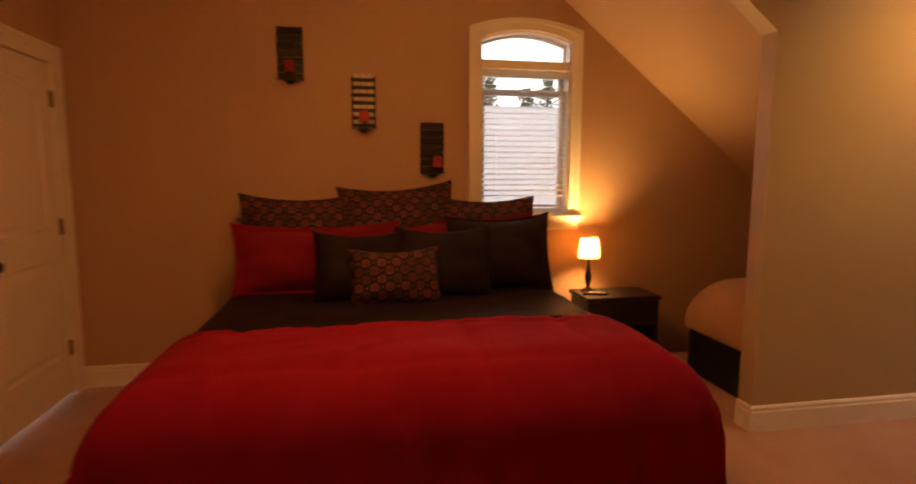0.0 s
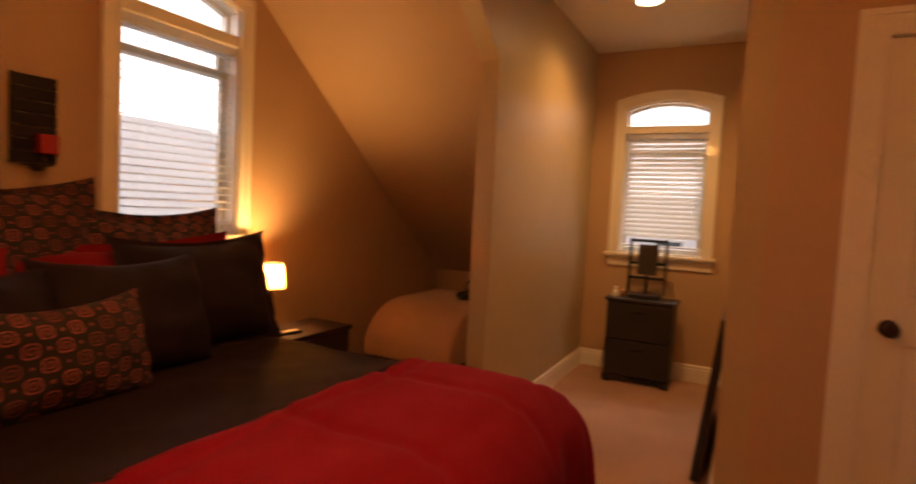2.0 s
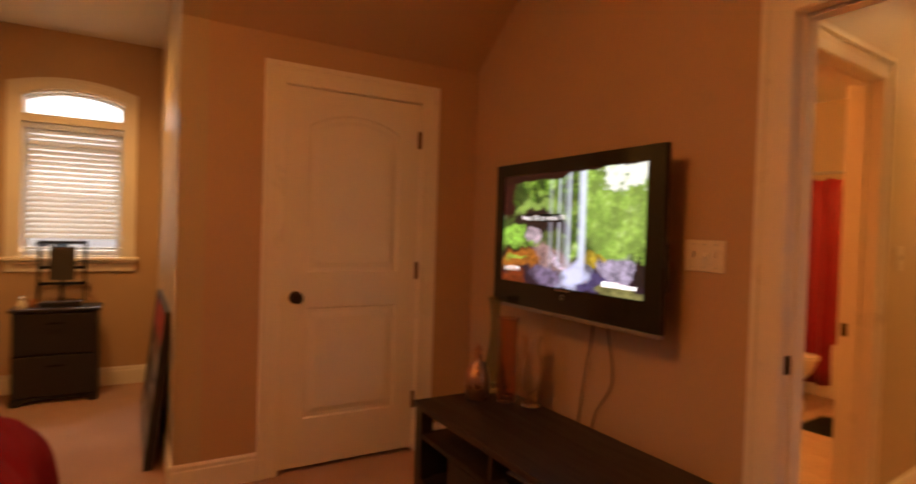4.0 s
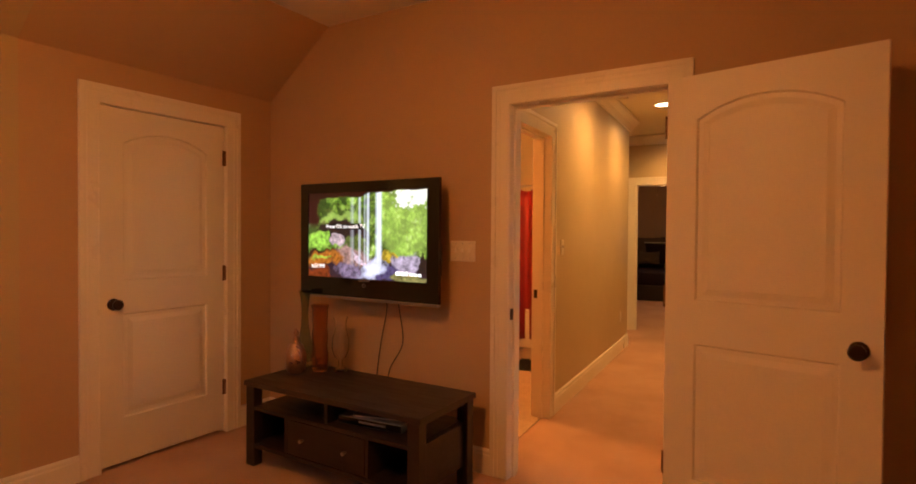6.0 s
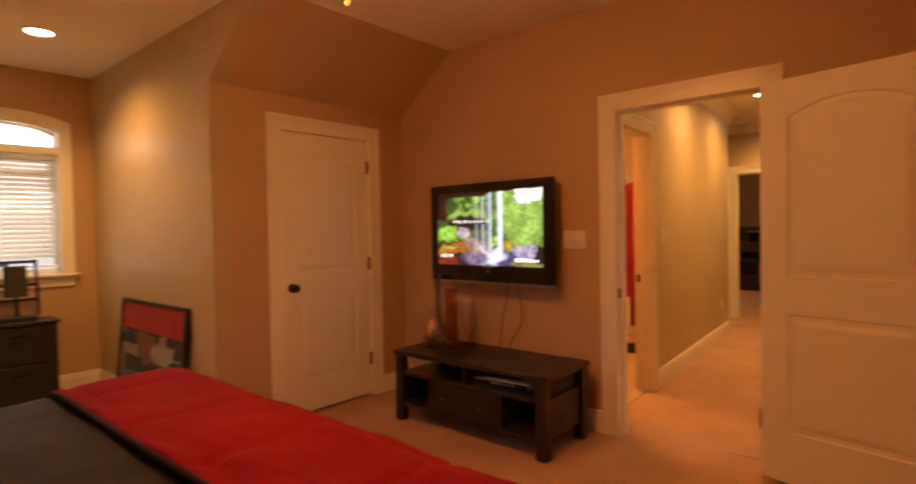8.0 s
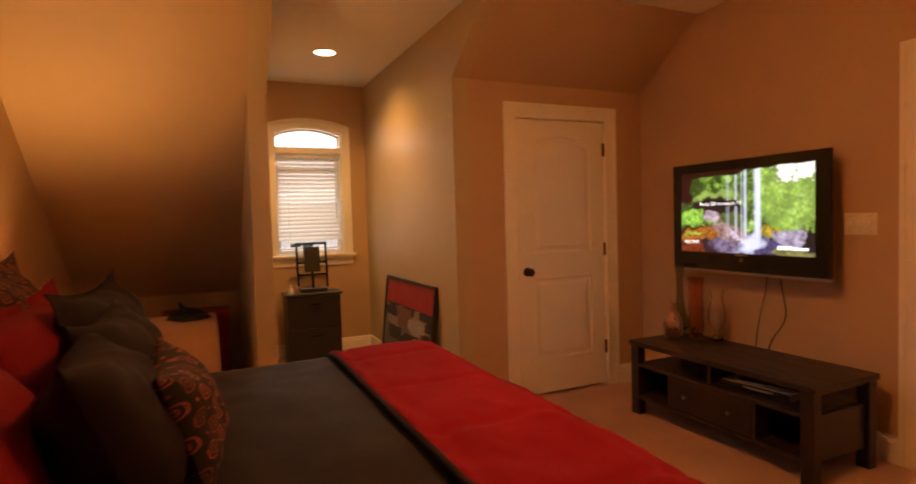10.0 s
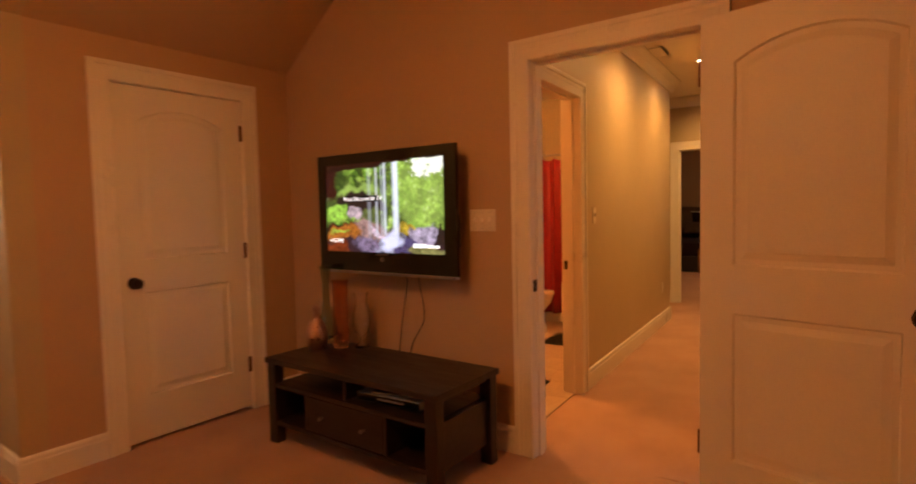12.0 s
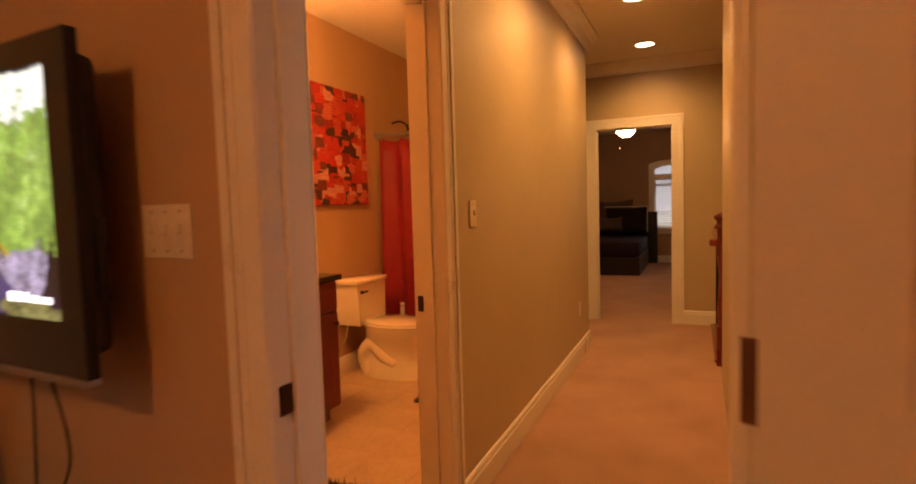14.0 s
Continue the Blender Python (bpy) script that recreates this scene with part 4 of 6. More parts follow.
# ---- television and its stand ----
tv = thing("television", "black flat television, switched on, hung on the wall", "television", pose(1.845, 0.868, 1.280))
part("bezel", ring([(-0.535, -0.350), (0.535, -0.350), (0.535, 0.348), (-0.535, 0.348)], [(-0.456, -0.236), (0.470, -0.236), (0.470, 0.288), (-0.456, 0.288)], -0.026, 0.0, Matrix()), BLACKGLOSS, tv, "black gloss bezel")
part("back_housing", block(-0.500, 0.500, -0.085, -0.025, -0.315, 0.315, 0.025), BLACKMATT, tv)
part("screen", block(-0.462, 0.476, -0.012, -0.006, -0.242, 0.294), SCREEN, tv, "lit screen showing a forest waterfall", m=pose(0, 0, 0))
part("trim_strip", block(-0.530, 0.530, -0.030, 0.006, -0.366, -0.350, 0.004), SILVER, tv, "silver lower trim")
part("power_light", ring([(0.012 * math.cos(a * math.pi / 8), -0.275 + 0.012 * math.sin(a * math.pi / 8)) for a in range(16)], [(0.009 * math.cos(a * math.pi / 8), -0.275 + 0.009 * math.sin(a * math.pi / 8)) for a in range(16)], 0.0, 0.002, Matrix()), SILVER, tv)
part("badge", block(-0.045, 0.045, 0.0, 0.0015, -0.250, -0.242), SILVER, tv)
part("wall_bracket", box(box(block(-0.22, 0.22, -0.165, -0.145, -0.12, 0.12), -0.20, -0.16, -0.15, -0.08, -0.14, 0.14), 0.16, 0.20, -0.15, -0.08, -0.14, 0.14), BLACKMATT, tv)
part("connector_panel", block(-0.508, -0.499, -0.075, -0.050, -0.20, -0.02, 0.003), BLACKMATT, tv)
flip = pose(0, 0, 0, 0, 0, 180)
part("screen_banner", block(0.015, 0.275, -0.0058, -0.0050, 0.060, 0.096), BLACKMATT, tv, "dark banner on the screen")
part("screen_writing", written("Press OK to watch TV", 0.034), TEXTGLOW, tv, "white writing on the screen", m=pose(0.155, -0.0042, 0.078) @ flip)
part("screen_clock", written("4:57 PM", 0.036), TEXTGLOW, tv, "white clock digits on the screen", m=pose(0.385, -0.0042, -0.172) @ flip)
mark = fresh()
for x0, x1, z1 in ((-0.268, -0.235, -0.181), (-0.300, -0.274, -0.181), (-0.322, -0.306, -0.181), (-0.362, -0.332, -0.186), (-0.386, -0.368, -0.188), (-0.415, -0.392, -0.188)):
    box(mark, x0, x1, -0.0058, -0.0050, -0.203, z1)
part("screen_mark", mark, TEXTGLOW, tv, "plain pale bars on the screen")

st = thing("tv_stand", "espresso wooden television bench with shelves and drawer", "tv stand", pose(1.695, 1.100, 0))
HX, HY = 0.615, 0.255
part("tabletop", block(-HX, HX, -HY, HY, 0.450, 0.480, 0.004), ESPRESSO, st)
for sx in (-1, 1):
    for sy in (-1, 1):
        x, y = sx * (HX - 0.045), sy * (HY - 0.038)
        part("leg", block(x - 0.033, x + 0.033, y - 0.030, y + 0.030, 0, 0.450, 0.003), ESPRESSO, st)
    x = sx * (HX - 0.045)
    part("side_panel", block(x - 0.011, x + 0.011, -HY + 0.068, HY - 0.068, 0.105, 0.330), ESPRESSO, st)
    part("side_rail", block(x - 0.012, x + 0.012, -HY + 0.068, HY - 0.068, 0.425, 0.450), ESPRESSO, st)
IN = HX - 0.078
part("middle_shelf", block(-HX + 0.058, HX - 0.058, -HY + 0.03, HY - 0.012, 0.318, 0.338, 0.002), ESPRESSO, st)
part("bottom_shelf", block(-HX + 0.058, HX - 0.058, -HY + 0.03, HY - 0.012, 0.105, 0.127, 0.002), ESPRESSO, st)
part("back_panel", block(-IN, IN, -HY + 0.010, -HY + 0.018, 0.127, 0.318), ESPRESSO, st)
part("upper_divider", block(-0.010, 0.010, -HY + 0.03, HY - 0.03, 0.338, 0.450), ESPRESSO, st)
for x in (-0.285, 0.285):
    part("lower_divider", block(x - 0.010, x + 0.010, -HY + 0.03, HY - 0.016, 0.127, 0.318), ESPRESSO, st)
dr = part("drawer", block(-0.272, 0.272, HY - 0.034, HY - 0.014, 0.131, 0.314, 0.003), ESPRESSO, st)
for x in (-0.15, 0.15):
    k = lathe([(0.0, 0.0), (0.006, 0.001), (0.005, 0.012), (0.011, 0.018), (0.010, 0.026), (0.0, 0.028)], 16)
    bmesh.ops.transform(k, matrix=pose(x, HY - 0.014, 0.225, -90), verts=k.verts)
    part("drawer_knob", k, SILVER, dr, "small silver knob", True)

rec = thing("media_player", "slim silver disc player on the stand's shelf", "disc player", pose(1.475, 1.14, 0.339, 0, 0, 6))
part("case", block(-0.19, 0.19, -0.12, 0.12, 0.0, 0.042, 0.004), SILVER, rec)
part("front_panel", block(-0.188, 0.188, 0.12, 0.124, 0.004, 0.038, 0.001), BLACKGLOSS, rec)
part("disc_tray", block(-0.10, 0.06, 0.124, 0.1255, 0.018, 0.028), SILVER, rec)
bk = thing("magazine", "dark booklet lying on the disc player", "booklet", pose(1.445, 1.13, 0.382, 0, 0, 14))
part("cover", block(-0.15, 0.15, -0.10, 0.10, 0.0, 0.010, 0.002), BLACKMATT, bk)
part("pages", block(-0.147, 0.146, -0.097, 0.101, 0.0018, 0.008), IVORY, bk)

ZT = 0.4805
fl = thing("copper_decanter", "hammered copper decanter with a pointed stopper", "decanter", pose(2.205, 1.065, ZT))
part("body", lathe([(0.0, 0.0), (0.045, 0.0), (0.055, 0.012), (0.062, 0.06), (0.060, 0.11), (0.045, 0.155), (0.022, 0.180), (0.017, 0.20), (0.022, 0.212), (0.0, 0.212)], 28), COPPER, fl, "", True)
part("stopper", lathe([(0.0, 0.210), (0.012, 0.212), (0.013, 0.222), (0.022, 0.232), (0.016, 0.245), (0.006, 0.258), (0.0, 0.268)], 20), COPPER, fl, "", True)


def vase(name, x, y, profile, material, label):
    v = thing(name, label, "vase", pose(x, y, ZT))
    prof = profile + [(max(r - 0.004, 0.001), z) for r, z in reversed(profile)][:-1] + [(0.0, 0.014)]
    part("body", lathe([(0.0, 0.0)] + prof, 32), material, v, "", True)
    return v


vase("green_glass_vase", 2.285, 0.920, [(0.055, 0.001), (0.062, 0.05), (0.058, 0.10), (0.036, 0.17), (0.023, 0.26), (0.021, 0.36), (0.028, 0.43), (0.038, 0.475)], GREENGLASS, "tall smoky green glass bottle vase")
vase("amber_glass_vase", 2.110, 0.962, [(0.044, 0.001), (0.047, 0.03), (0.052, 0.09), (0.044, 0.15), (0.050, 0.21), (0.043, 0.27), (0.048, 0.33), (0.046, 0.37), (0.054, 0.40)], AMBERGLASS, "amber glass vase with a wavy outline")
vase("clear_glass_vase", 2.005, 0.895, [(0.045, 0.001), (0.040, 0.012), (0.014, 0.030), (0.012, 0.06), (0.040, 0.09), (0.054, 0.14), (0.050, 0.20), (0.034, 0.26), (0.036, 0.30), (0.046, 0.325)], CLEARGLASS, "clear glass hurricane vase on a foot")
ca = thing("dark_candle_holder", "low dark metal candle holder with a chrome rim", "candle holder", pose(2.195, 0.912, ZT))
part("cup", lathe([(0.0, 0.0), (0.040, 0.0), (0.042, 0.008), (0.016, 0.016), (0.014, 0.03), (0.030, 0.042), (0.030, 0.055), (0.0, 0.050)], 20), CHROME, ca, "", True)

for x0, x1, bend in ((1.735, 1.845, 0.02), (1.640, 1.752, -0.05)):
    cb = tube(smooth_path([(x0, 0.800, 0.94), (x0 + 0.012, 0.770, 0.86), ((x0 + x1) / 2 + bend, 0.745, 0.66), (x1, 0.738, 0.48), (x1 + 0.02, 0.745, 0.26), (x1 + 0.03, 0.760, 0.012)]), 0.0034, 8)
    tagged(part("power_cable", cb, BLACKMATT, None, "", True), "black cable hanging from the television to the floor", "cable", "television cables")


def switch_plate(m, gangs, label, outlet=False):
    w = 0.07 + 0.046 * (gangs - 1)
    s = thing("outlet_plate" if outlet else "switch_plate", label, "outlet" if outlet else "light switch", m)
    part("plate", block(-w / 2, w / 2, 0, 0.006, -0.058, 0.058, 0.003), IVORY, s)
    for g in range(gangs):
        x = (g - (gangs - 1) / 2) * 0.046
        if outlet:
            for z in (-0.02, 0.02):
                part("socket", block(x - 0.016, x + 0.016, 0.006, 0.008, z - 0.014, z + 0.014, 0.002), TRIM, s)
        else:
            part("toggle", block(x - 0.005, x + 0.005, 0.004, 0.017, -0.008, 0.014, 0.002, pose(0, 0, 0, 12)), TRIM, s)
        for z in (-0.042, 0.042):
            part("screw", lathe([(0.0, 0.0), (0.0035, 0.0), (0.003, 0.0014), (0.0, 0.0016)], 8), SILVER, s, m=pose(x, 0.006, z, -90))
    return s


switch_plate(onto(1.243, S, 0, 1.222), 3, "ivory three-gang light switch beside the doorway")
switch_plate(onto(HALL_E, -0.625, 90, 1.220), 1, "ivory light switch on the hall wall")
switch_plate(onto(HALL_E, -2.87, 90, 0.400), 1, "ivory wall outlet near the hall floor", True)

# ---- wall sconces ----
def sconce(x, z0, z1, side, label, gaps):
    w, h = 0.160, z1 - z0
    s = thing("wall_sconce", label, "sconce", onto(x, N, 180, z0), "wall sconces")
    for sx in (-1, 1):
        part("upright", block(sx * (w / 2 - 0.008) - 0.005, sx * (w / 2 - 0.008) + 0.005, 0.004, 0.018, 0.0, h, 0.001), SLATMETAL, s)
    n = 7
    for k in range(n):
        zc = h * (k + 0.5) / n
        hh = h / n * (0.5 if gaps else 0.86) / 2
        part("slat", block(-w / 2, w / 2, 0.016, 0.024, zc - hh, zc + hh, 0.002), SLATMETAL, s)
        if gaps:
            for c in (-1, 0, 1):
                part("pearl_tile", block(c * 0.044 - 0.018, c * 0.044 + 0.018, 0.010, 0.021, zc + hh - 0.004, zc + h / n - hh + 0.004, 0.004), PEARL, s, "pale pearly tile")
    part("shelf", block(-0.04, 0.04, 0.018, 0.085, -0.008, 0.0, 0.003), SLATMETAL, s)
    part("drip_cup", lathe([(0.0, -0.030), (0.018, -0.026), (0.030, -0.008), (0.0, -0.008)], 16, (0, 0.05, 0)), SLATMETAL, s, "", True)
    part("candle_glass", block(side - 0.032, side + 0.032, 0.026, 0.082, 0.045 if gaps else 0.040, 0.118, 0.006), REDGLASS, s, "square red glass candle holder")
    part("glass_post", tube([(side, 0.05, 0.0), (side, 0.05, 0.045)], 0.008, 10), SLATMETAL, s)
    return s


sconce(0.508, 1.966, 2.300, 0.0, "dark metal wall sconce with a red glass holder", False)
sconce(0.968, 1.665, 2.008, 0.0, "dark slatted metal sconce with pale strips and red glass", True)
sconce(1.422, 1.376, 1.720, -0.03, "dark metal wall sconce with a red glass holder", False)


# ---- the bed ----
def fold(a, half, r, top):
    """A cloth that runs flat to half, bends over a round edge and hangs: place across and drop."""
    s = 1 if a >= 0 else -1
    a = abs(a)
    if a <= half:
        return s * a, 0.0
    arc = r * math.pi / 2
    if a <= half + arc:
        t = (a - half) / r
        return s * (half + r * math.sin(t)), r * (1 - math.cos(t))
    return s * (half + r + 0.02 * min(1, (a - half - arc) / 0.3)), r + a - half - arc


def drape(cx, half, r, y_head, y_foot, top, hang, wrinkle, seed, step=0.035, foot=True, seams=False):
    """A cloth over a bed: hangs at both sides and, where asked, at the foot."""
    bm = fresh()
    reach = half + r * math.pi / 2 + hang - r
    nx = int(2 * reach / step)
    length = (y_head - y_foot) + ((r * math.pi / 2 + hang - r) if foot else 0)
    ny = int(length / step)
    grid = []
    for j in range(ny + 1):
        b = length * j / ny
        row = []
        for i in range(nx + 1):
            a = -reach + 2 * reach * i / nx
            x, dx = fold(a, half, r, top)
            y, dy = fold(b, y_head - y_foot, r, top) if foot else (b, 0.0)
            drop = (dx ** 4 + dy ** 4) ** 0.25 if dx > 0 and dy > 0 else max(dx, dy)
            if dx > r and dy > r:
                k = min(dx, dy) - r
                x, y = x * (1 - 0.04 * min(k, 1)), y * (1 - 0.01 * min(k, 1))
            drop = min(drop, hang)
            p = Vector((cx + x, y_head - y, top - drop))
            n1 = noise.noise(Vector((a * 2.3 + seed, b * 2.0, 0.3))) * 0.5 + noise.noise(Vector((a * 6 + seed, b * 5, 1.7))) * 0.22
            sway = noise.noise(Vector(((a if dy > dx else b) * 7.0 + seed, 3.1, seed))) * wrinkle * 1.1 * min(1.0, drop / 0.25)
            ridge = (1 - abs(noise.noise(Vector((a * 1.6 + b * 2.2 + seed, b * 1.3 - a * 0.8, seed * 0.7)))) * 2.6)
            p.z += wrinkle * (n1 + 0.55 * max(ridge - 0.55, 0))
            if seams:
                for gap in (abs((a + 0.02 + 0.012 * math.sin(b * 9)) % 0.46 - 0.23), abs((b + 0.16 + 0.012 * math.sin(a * 7)) % 0.42 - 0.21)):
                    p.z += 0.010 * (1 - math.exp(-(gap / 0.022) ** 2)) - 0.010
                fine_n = noise.noise(Vector((a * 3.0 + b * 9.0, b * 4.0 - a * 1.0, 5.0 + seed)))
                p.z += 0.009 * max(0.0, 1 - abs(fine_n) * 9) * (0.5 + noise.noise(Vector((a * 1.5, b * 1.5, 8.0))))
            if dx > r * 0.6:
                p.x += sway * (1 if x > 0 else -1)
            if dy > r * 0.6:
                p.y -= sway
            row.append(bm.verts.new(p))
        grid.append(row)
    for j in range(ny):
        for i in range(nx):
            bm.faces.new((grid[j][i], grid[j + 1][i], grid[j + 1][i + 1], grid[j][i + 1]))
    bmesh.ops.recalc_face_normals(bm, faces=bm.faces)
    if sum(f.normal.z for f in bm.faces) < 0:
        bmesh.ops.reverse_faces(bm, faces=bm.faces)
    return bm


def thicken(ob, t):
    mod = ob.modifiers.new("cloth_thickness", "SOLIDIFY")
    mod.thickness, mod.offset = t, -1.0
    return ob


BX = 1.135
bed = thing("bed", "wide bed with charcoal sheets and upholstered base", "bed", pose(0, 0, 0))
part("headboard", box(block(BX - 0.97, BX + 0.97, 4.735, 4.785, 0.20, 1.085, 0.008), BX - 0.98, BX + 0.98, 4.728, 4.790, 1.060, 1.090, 0.006), BLACKWOOD, bed, "low dark wooden headboard")
part("bed_base", block(BX - 0.94, BX + 0.94, 2.86, 4.74, 0.10, 0.32, 0.02), BLACKMATT, bed)
part("mattress", block(BX - 0.955, BX + 0.955, 2.86, 4.75, 0.32, 0.652, 0.06), IVORY, bed, "", True)
for x in (BX - 0.85, BX + 0.85):
    for y in (2.94, 4.64):
        part("leg", lathe([(0.0, 0.0), (0.028, 0.0), (0.034, 0.10), (0.0, 0.10)], 14, (x, y, 0)), BLACKWOOD, bed)
sheet = thicken(part("fitted_sheet", drape(BX, 0.885, 0.085, 4.77, 3.10, 0.688, 0.42, 0.018, 4.0, foot=False), BLACKCLOTH, bed, "charcoal sheet pulled over the mattress", True), 0.006)
com = part("comforter", drape(BX, 0.825, 0.265, 3.36, 2.985, 0.724, 0.61, 0.020, 9.0, step=0.02, seams=True), RED, None, "", True)
thicken(com, 0.022)
tagged(com, "red quilted comforter folded back across the bed", "comforter")
# quilting seams and the dark folded hem
hem = fresh()
tube(smooth_path([(BX - 1.11, 3.372, 0.45), (BX - 1.00, 3.368, 0.642), (BX - 0.84, 3.364, 0.706), (BX - 0.4, 3.362, 0.713), (BX, 3.364, 0.711), (BX + 0.5, 3.362, 0.713), (BX + 0.84, 3.364, 0.706), (BX + 1.00, 3.368, 0.642), (BX + 1.11, 3.372, 0.45)]), 0.011, 10, hem)
part("hem", hem, BLACKCLOTH, com, "dark rolled edge of the comforter", True)


def cushion(name, x, y, z, w, h, d, lean, roll, turn, material, label, flange=0.0, group="bed pillows", sag=0.02, seed=1.0):
    """A stuffed pillow stood on its long edge, with pulled-out corners and, where asked, a flat border."""
    n = 22
    bm = fresh()
    sides = []
    for s in (1, -1):
        g = []
        for j in range(n + 1):
            v = 2 * j / n - 1
            rowv = []
            for i in range(n + 1):
                u = 2 * i / n - 1
                fx, fz = max(abs(u) * (w / 2) - (w / 2 - flange), 0), max(abs(v) * (h / 2) - (h / 2 - flange), 0)
                uu, vv = min(abs(u) * (w / 2) / (w / 2 - flange), 1), min(abs(v) * (h / 2) / (h / 2 - flange), 1)
                t = d / 2 * ((1 - uu ** 2.4) * (1 - vv ** 2.4)) ** 0.55
                pinch = 1 - 0.07 * (1 - abs(v) ** 2) * abs(u) ** 3
                pinch_z = 1 - 0.09 * (1 - abs(u) ** 2) * abs(v) ** 3
                wav = noise.noise(Vector((u * 2.1 + seed, v * 2.3, seed * 1.7))) * 0.016 + noise.noise(Vector((u * 5.5 + seed, v * 4.5, seed * 2.9))) * 0.008
                px, pz = u * w / 2 * pinch, v * h / 2 * pinch_z - sag * (1 - u * u) * max(v, 0)
                border = 0.006 * math.sin(u * 17 + seed) * (1 if (fx > 0 or fz > 0) else 0) * math.sin(v * 13)
                rowv.append(bm.verts.new((px, s * (t + 0.0025) + wav * (1 if t > 0.004 else 0) + border, pz)))
            g.append(rowv)
        sides.append(g)
        for j in range(n):
            for i in range(n):
                q = (g[j][i], g[j][i + 1], g[j + 1][i + 1], g[j + 1][i])
                bm.faces.new(q if s < 0 else q[::-1])
    a, b = sides
    rim = [(0, i) for i in range(n)] + [(i, n) for i in range(n)] + [(n, n - i) for i in range(n)] + [(n - i, 0) for i in range(n)]
    for k in range(len(rim)):
        (j0, i0), (j1, i1) = rim[k], rim[(k + 1) % len(rim)]
        bm.faces.new((a[j0][i0], a[j1][i1], b[j1][i1], b[j0][i0]))
    bmesh.ops.recalc_face_normals(bm, faces=bm.faces)
    ob = part(name, bm, material, None, "", True, pose(x, y, z, lean, roll, turn))
    return tagged(ob, label, "pillow" if "pillow" in name else "cushion", group)


cushion("euro_pillow", 0.560, 4.490, 0.950, 0.72, 0.62, 0.20, -12, 0.5, 2, RINGCLOTH, "square sham with rust rings on dark cloth", 0.05, seed=2)
cushion("euro_pillow", 1.165, 4.480, 0.995, 0.74, 0.66, 0.20, -14, -3.5, -3, RINGCLOTH, "square sham with rust rings, tilted on the bed", 0.05, seed=3)
cushion("euro_pillow", 1.720, 4.470, 0.945, 0.70, 0.60, 0.20, -12, 0.5, 0, RINGCLOTH, "square sham with rust rings beside the window", 0.05, seed=5)
cushion("pillow", 0.680, 4.290, 0.872, 0.98, 0.46, 0.22, -20, 0, 2, REDPILLOW, "wide red pillow in a flanged case", 0.05, seed=7)
cushion("pillow", 1.570, 4.350, 0.900, 0.92, 0.47, 0.20, -18, -1, -2, REDPILLOW, "wide red pillow half hidden by dark pillows", 0.05, seed=8)
cushion("pillow", 0.925, 4.080, 0.858, 0.52, 0.42, 0.24, -20, 1, 6, BLACKCLOTH, "charcoal satin pillow leaning on a red pillow", 0.0, seed=11)
cushion("pillow", 1.395, 4.110, 0.868, 0.56, 0.43, 0.24, -20, 0, -4, BLACKCLOTH, "charcoal satin pillow in the middle of the bed", 0.0, seed=12)
cushion("pillow", 1.745, 4.190, 0.900, 0.64, 0.49, 0.22, -16, -2, -8, BLACKCLOTH, "large charcoal satin pillow at the bed's edge", 0.03, seed=13)
cushion("cushion", 1.108, 3.950, 0.822, 0.50, 0.325, 0.18, -18, -0.5, 3, RINGCLOTH, "small oblong cushion with rust rings", 0.0, seed=15)

# ---- nightstand, lamp and remote ----
ns = thing("nightstand", "dark wooden nightstand with one drawer", "nightstand", pose(2.670, 4.530, -0.032))
part("tabletop", block(-0.268, 0.268, -0.165, 0.165, 0.562, 0.588, 0.004), ESPRESSO, ns)
part("body", box(box(box(block(-0.255, -0.235, -0.150, 0.150, 0.032, 0.562), 0.235, 0.255, -0.150, 0.150, 0.032, 0.562), -0.235, 0.235, 0.140, 0.150, 0.1, 0.562), -0.235, 0.235, -0.150, 0.140, 0.10, 0.12), ESPRESSO, ns)
part("shelf", block(-0.235, 0.235, -0.145, 0.140, 0.385, 0.402), ESPRESSO, ns)
dd = part("drawer", block(-0.232, 0.232, -0.158, -0.140, 0.408, 0.555, 0.003), ESPRESSO, ns)
part("drawer_pull", block(-0.045, 0.045, -0.172, -0.158, 0.475, 0.489, 0.004), BRONZE, dd, "dark metal pull")

tl = thing("table_lamp", "small table lamp with a lit cream shade", "table lamp", pose(2.505, 4.600, 0.556))
part("base", lathe([(0.0, 0.0), (0.055, 0.0), (0.056, 0.008), (0.030, 0.020), (0.012, 0.034), (0.016, 0.05), (0.024, 0.085), (0.026, 0.11), (0.018, 0.145), (0.009, 0.170), (0.014, 0.178), (0.009, 0.186), (0.008, 0.225), (0.0, 0.225)], 24), BRONZE, tl, "turned dark bronze lamp base", True)
part("shade", lathe([(0.073, 0.240), (0.064, 0.310), (0.054, 0.378)], 32, caps=False), SHADE, tl, "tapered cream cloth shade, lit")
bpy.data.objects["shade"].data.polygons.foreach_set("use_smooth", [True] * len(bpy.data.objects["shade"].data.polygons))
for r, z in ((0.0735, 0.240), (0.0545, 0.378)):
    part("shade_rim", lathe([(r - 0.0025, z - 0.003), (r + 0.0012, z - 0.003), (r + 0.0012, z + 0.003), (r - 0.0025, z + 0.003), (r - 0.0025, z - 0.003)], 32, caps=False), BRONZE, tl)
